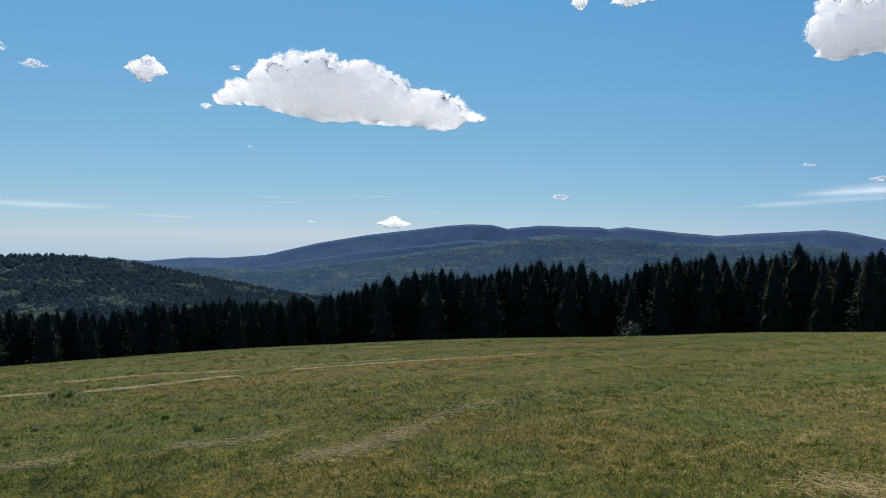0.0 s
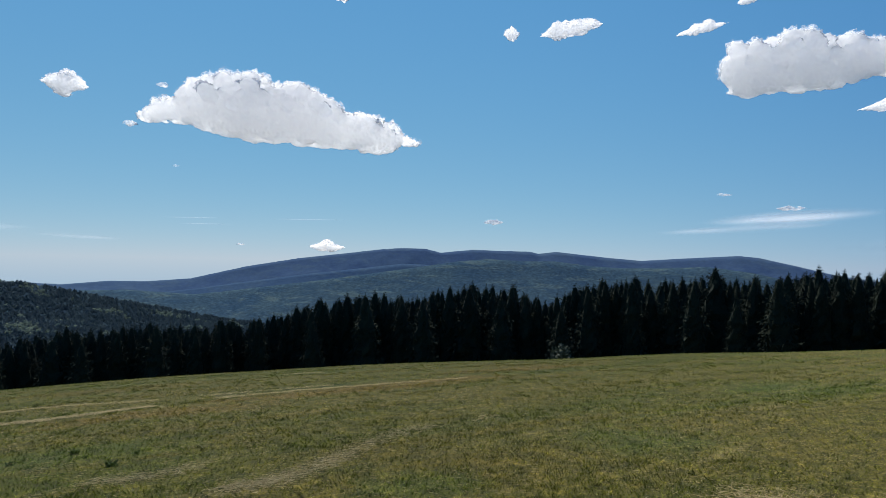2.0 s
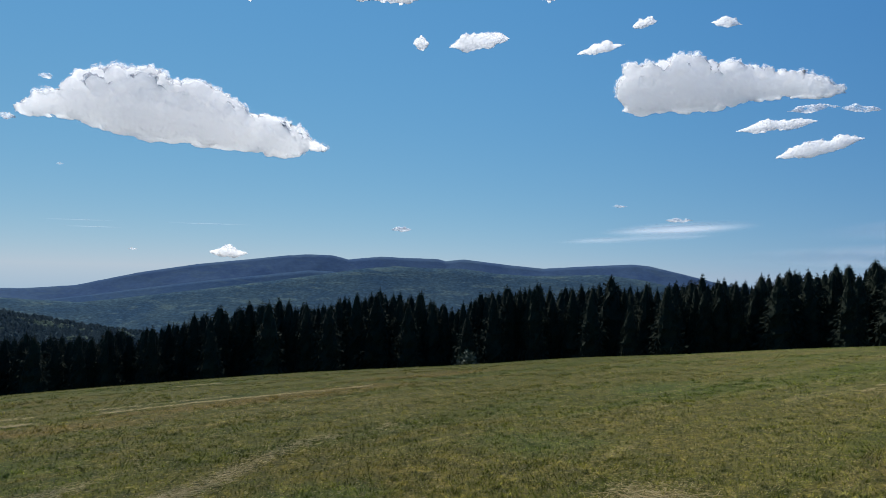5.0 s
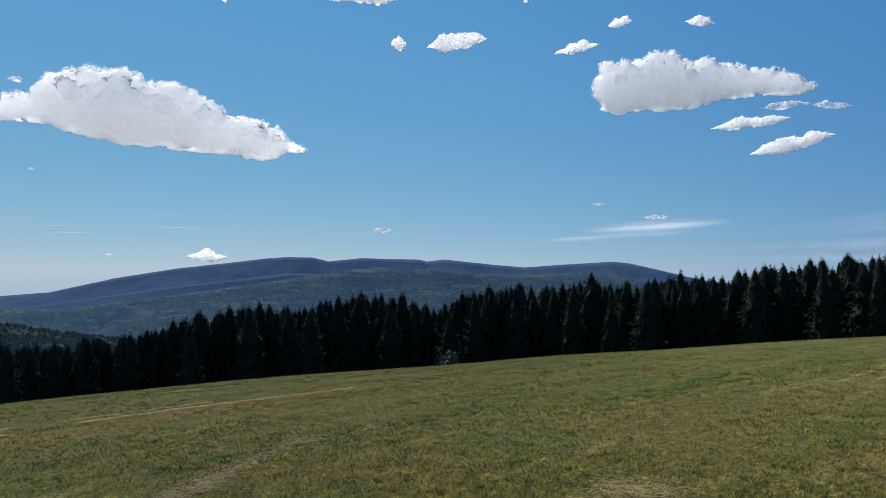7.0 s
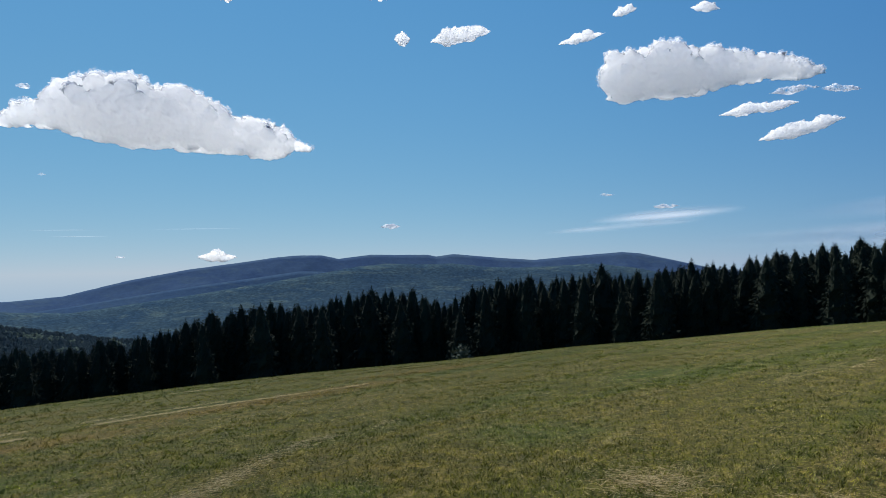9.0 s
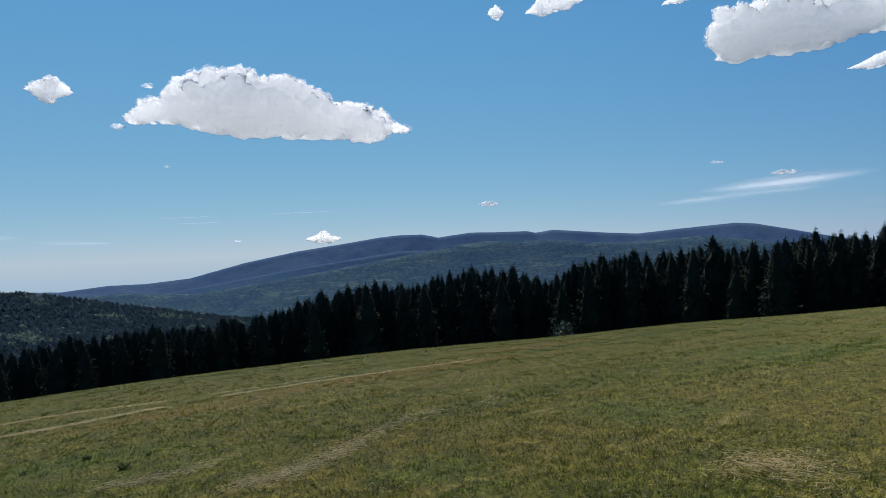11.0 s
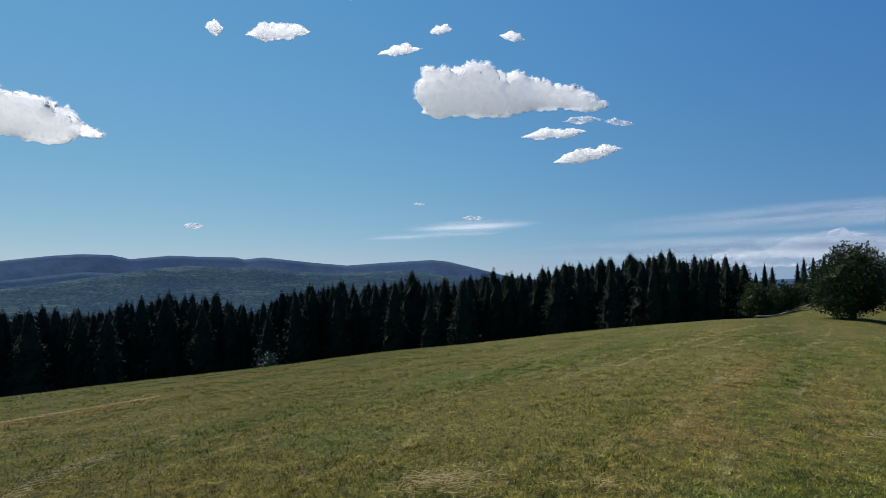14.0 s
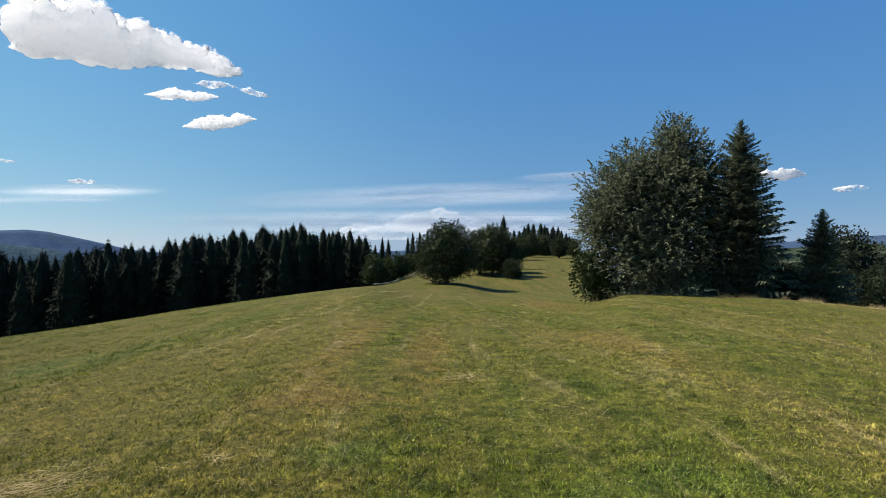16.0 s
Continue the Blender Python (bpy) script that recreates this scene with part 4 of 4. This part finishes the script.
veil("thin white streak of a vapour trail", -72.0, 3.7, 9.0, 0.09, 1.0, mat=mat_trail)
veil("faint streak of high cloud", -99.0, 2.2, 12.0, 0.9, -1.0, mat=mat_trail)
veil("faint streak of high cloud", -90.5, 1.6, 7.0, 0.4, -2.0, mat=mat_trail)

# ------------------------------------------------------------------ young growth and timber by the forest corner
thicket = leafy_tree("young pale green birch growth at the forest corner", [(0, 0, 2.2, 1.3, 1.3, 1.9), (0.5, 0.2, 3.4, 0.8, 0.8, 1.2), (-0.5, 0, 1.4, 1.2, 1.2, 1.1)], 1.2, 0.06, 900, 0.32, 61, mat_young, "young_birch", "young birches at the forest corner")
thicket.matrix_basis = plant(thicket, -6.6, 92)
for k in range(16):
    yaw = -6.9 + 4.6 * k / 15 + rng.uniform(-0.15, 0.15)
    r = 96 + 3.5 * (yaw + 7) * 2 + rng.uniform(0, 14)
    o = copy_thing(thicket, plant(thicket, yaw, r, rng.uniform(0.8, 1.35), rng.uniform(0, 360)))
pale = leafy_tree("small pale-leaved bush before the dark spruces", [(0, 0, 1.4, 1.0, 1.0, 1.3), (0.3, 0, 2.2, 0.6, 0.6, 0.8)], 0.8, 0.05, 500, 0.3, 63, mat_pale, "pale_bush")
tagged(pale, category="bush")
pale.matrix_basis = plant(pale, -48.9, 92, 1.6)


def log_pile():
    root = new("log_pile")
    tagged(root, "low row of peeled pale logs along the forest corner", "logs")
    for k in range(9):
        yaw = -6.4 + 3.4 * k / 8
        r = 84 + 44 * k / 8
        x, y = at(yaw, r)
        x2, y2 = at(yaw + 0.42, r + 5.4)
        z, z2 = float(ground_z(x, y)) + 0.22, float(ground_z(x2, y2)) + 0.24
        v, f = tube([(x, y, z), ((x + x2) / 2, (y + y2) / 2, (z + z2) / 2 + 0.02), (x2, y2, z2)], [0.11, 0.10, 0.09], 9)
        mesh_object("log", v, f, mat_log, root)


log_pile()

# ------------------------------------------------------------------ grass, straw and weeds


def blades(r, yaw, tall, wide, g):
    """One bent blade (two triangles) for each place."""
    x, y = at(yaw, r)
    z = ground_z(x, y)
    k = len(r)
    base = np.stack([x, y, z - 0.004], axis=1)
    a = g.uniform(0, 6.283, k)
    side = np.stack([np.cos(a), np.sin(a), np.zeros(k)], axis=1) * wide[:, None] * 0.5
    b2 = g.uniform(0, 6.283, k)
    lean = np.stack([np.cos(b2), np.sin(b2), np.zeros(k)], axis=1) * (tall * g.uniform(0.2, 1.7, k))[:, None]
    up = np.stack([np.zeros(k), np.zeros(k), tall], axis=1)
    tip = base + lean + up
    return np.stack([base - side, base + side, tip], axis=1)


def build_grass():
    """Blades thin out and widen with distance from the hilltop's middle."""
    g = np.random.default_rng(12)
    k = 580000
    r = 3.4 * (52 / 3.4) ** (g.random(k) ** 1.25)
    yaw = g.uniform(-107, 43, k)
    tall = (0.018 + 0.00018 * r) * g.uniform(0.35, 1.0, k) ** 2 * 2.0
    tagged(soup("grass", blades(r, yaw, tall, (0.0050 + 0.00060 * r) * g.uniform(0.6, 1.4, k), g), mat_grass), "short mown grass with dry tips", "grass", kind="stuff")
    k = 70000
    r, yaw = 0.2 + 4.6 * g.random(k) ** 0.5, g.uniform(-180, 180, k)
    far = (r > 3.4) & (yaw > -107) & (yaw < 43)
    r, yaw = r[~far], yaw[~far]
    k = len(r)
    tagged(soup("grass", blades(r, yaw, 0.019 * g.uniform(0.35, 1.0, k) ** 2 * 2.0, 0.006 * g.uniform(0.6, 1.4, k), g), mat_grass), "short mown grass trodden on the hilltop", "grass", kind="stuff")
    # tufts: clumps of longer blades that the mower left, thicker where the sward is lush
    k = 15000
    r, yaw = 3.3 * (30 / 3.3) ** (g.random(k) ** 1.1), g.uniform(-107, 43, k)
    x, y = at(yaw, r)
    thick = np.array([noise.noise((p * 0.55, q * 0.35, 8.0)) + 0.6 * noise.noise((p * 1.9, q * 1.3, 3.0)) for p, q in zip(x, y)])
    r, yaw = r[thick > -0.12], yaw[thick > -0.12]
    x, y = at(np.repeat(yaw, 12), np.repeat(r, 12))
    wide_t = 0.022 + 0.0022 * np.repeat(r, 12)
    x, y = x + g.normal(0, 1, len(x)) * wide_t, y + g.normal(0, 1, len(x)) * wide_t
    r, yaw = np.hypot(x, y), np.degrees(np.arctan2(x, y))
    tall = (0.030 + 0.0009 * r) * g.uniform(0.5, 1.4, len(r))
    tagged(soup("grass_tufts", blades(r, yaw, tall, (0.0055 + 0.0007 * r) * g.uniform(0.6, 1.3, len(r)), g), mat_grass), "tufts of longer green grass in the mown sward", "grass", kind="stuff")
    k = 6000
    yaw, r = g.uniform(13, 42, k), g.normal(47.5, 0.7, k)
    tagged(soup("tall_grass", blades(r, yaw, g.uniform(0.3, 1.0, k) ** 2 * (0.12 + 0.3 * (np.sin(yaw * 2.1) * np.sin(yaw * 0.83 + 1) > 0)) + 0.03, g.uniform(0.012, 0.03, k), g), mat_straw), "uncut dry grass along the foot of the trees", "grass", kind="stuff")


build_grass()


def straws(name, label, pts, count, spread, length, g, align=None, mat=mat_straw, kind="stuff"):
    """Loose dry stalks strewn round a line of places."""
    pts = np.array(pts, dtype=float)
    t = g.uniform(0, len(pts) - 1, count) if len(pts) > 1 else np.zeros(count)
    x = np.interp(t, range(len(pts)), pts[:, 0]) + g.normal(0, spread, count)
    y = np.interp(t, range(len(pts)), pts[:, 1]) + g.normal(0, spread, count)
    if align is not None:
        x = x + np.array([0.22 * noise.noise((q * 0.55, p, 2.0)) + 0.1 * noise.noise((q * 1.9, p, 7.0)) for p, q in zip(pts[:1, 0].repeat(count), y)])
    keep = np.array([noise.noise((p * 1.1, q * 0.9, 4.0)) > -0.28 for p, q in zip(x, y)]) if align is not None else np.ones(count, bool)
    x, y = x[keep], y[keep]
    count = len(x)
    L = length * g.uniform(0.4, 1.5, count)
    a = g.uniform(0, 6.283, count) if align is None else g.normal(align, 0.6, count)
    dx, dy = np.cos(a) * L / 2, np.sin(a) * L / 2
    px_, py_ = -np.sin(a), np.cos(a)
    w = 0.0008 + 0.00018 * np.hypot(x, y)
    lift = g.uniform(0.012, 0.035, count)
    z0, z1 = ground_z(x - dx, y - dy) + lift, ground_z(x + dx, y + dy) + lift * g.uniform(0.4, 1.4, count)
    A = np.stack([x - dx + px_ * w, y - dy + py_ * w, z0], 1)
    B = np.stack([x - dx - px_ * w, y - dy - py_ * w, z0], 1)
    C = np.stack([x + dx, y + dy, z1], 1)
    M = np.stack([x + px_ * L * 0.012, y + py_ * L * 0.012, (z0 + z1) / 2 + 0.002], 1)
    tris = np.concatenate([np.stack([A, B, M], 1), np.stack([B, C, M], 1)])
    return tagged(soup(name, tris, mat), label, "hay", kind=kind)


g = np.random.default_rng(5)
along = math.pi / 2
for line, many in (([(-14.6, -2.9), (-14.4, -2.05)], 500), ([(-14.1, -1.4), (-14.25, 0.1), (-14.5, 1.7)], 1900), ([(-17.1, -2.2), (-17.1, -1.0), (-16.8, 0.2), (-16.2, 1.7)], 800),
                   ([(-14.9, 2.8), (-15.5, 4.9), (-15.1, 6.8), (-15.6, 9.9)], 1800), ([(-16.0, 2.7), (-16.4, 6.0)], 500), ([(-24.2, 5.5), (-23.5, 8.3)], 500)):
    straws("windrow", "thin pale windrow of dry hay", line, many, 0.09, 0.09, g, along)
for line, many in (([(-7.6, -1.4), (-7.5, -0.9), (-7.5, -0.1), (-7.35, 0.7), (-7.65, 1.5)], 1700), ([(-6.2, 1.3), (-6.35, 1.9), (-7.1, 2.9)], 1700), ([(-7.1, 2.9), (-8.3, 4.4), (-8.5, 5.9)], 1100)):
    straws("windrow", "scattered pale hay on the mown meadow", line, many, 0.12, 0.07, g, along)
for wx, y0, y1, many in ((-4.5, 14, 62, 700), (-3.1, 18, 62, 420), (-1.4, 22, 70, 420), (1.6, 16, 60, 300), (4.2, 14, 40, 260), (9.5, 12, 34, 400)):
    straws("windrow", "faint pale streak of hay along the mown ridge", [(wx, y0), (wx + 0.1, (y0 + y1) / 2), (wx, y1)], many, 0.07, 0.4, g, along)
for wx, y0, y1 in ((2.6, 4.2, 9), (3.6, 5, 14), (5.0, 5, 15), (6.8, 6, 19)):
    straws("windrow", "scattered pale hay on the mown meadow", [(wx, y0), (wx + 0.15, (y0 + y1) / 2), (wx, y1)], 420, 0.22, 0.10, g, along)
straws("hay_heap", "flattened heap of dry straw on the grass", [(-3.15, 4.85), (-3.2, 4.95)], 750, 0.26, 0.13, g)
straws("hay_heap", "flattened heap of dry straw on the grass", [(0.25, 9.05), (0.3, 9.0)], 110, 0.20, 0.2, g)
straws("hay_heap", "few loose pale straws on the grass", [(-1.95, 5.32), (-1.9, 5.3)], 45, 0.14, 0.2, g)
straws("hay_heap", "few loose pale straws on the grass", [(1.3, 6.9), (1.5, 7.2)], 70, 0.25, 0.16, g)
straws("loose_straw", "dry stalks strewn over the mown meadow", [(-9, -3), (-6, 3), (-3, 6), (1, 6), (5, 6)], 22000, 2.4, 0.045, g, along)
straws("loose_straw", "dry stalks strewn over the mown meadow", [(-15, -3), (-12, 6), (-6, 13), (3, 14), (10, 12)], 14000, 3.2, 0.07, g, along)
straws("loose_straw", "dry stalks strewn along the mown swaths", [(-1.2, 4), (-1.3, 9), (-1.4, 16)], 900, 0.9, 0.06, g, along)


def weed(seed, size, label):
    """A low rosette of dark leaves."""
    gg = np.random.default_rng(seed)
    root = new("weed")
    tagged(root, label, "weed")
    tris = []
    for k in range(70):
        a = gg.uniform(0, 6.283)
        d = np.array((math.cos(a), math.sin(a), gg.uniform(0.3, 1.6)))
        d /= np.linalg.norm(d)
        s_ = np.array((-math.sin(a), math.cos(a), 0)) * size * 0.16
        p = np.array((gg.normal(0, size * 0.4), gg.normal(0, size * 0.4), 0.0))
        L = size * gg.uniform(0.6, 1.3)
        tris += [(p, p + d * L * 0.5 + s_, p + d * L), (p, p + d * L, p + d * L * 0.5 - s_)]
    soup("leaves", tris, mat_weed, root)
    return root


for k, (x, y, s_) in enumerate(((-8.42, 0.45, 0.075), (-9.35, -0.6, 0.05), (-9.05, 0.76, 0.05), (-8.9, -1.62, 0.05), (-13.6, -1.6, 0.11), (-9.6, 0.07, 0.06), (-9.85, -1.5, 0.05), (-9.2, 0.2, 0.04), (-13.8, -1.9, 0.08))):
    w_ = weed(90 + k, s_, "dark broad-leaved weed in the mown grass")
    w_.location = (x, y, float(ground_z(x, y)))
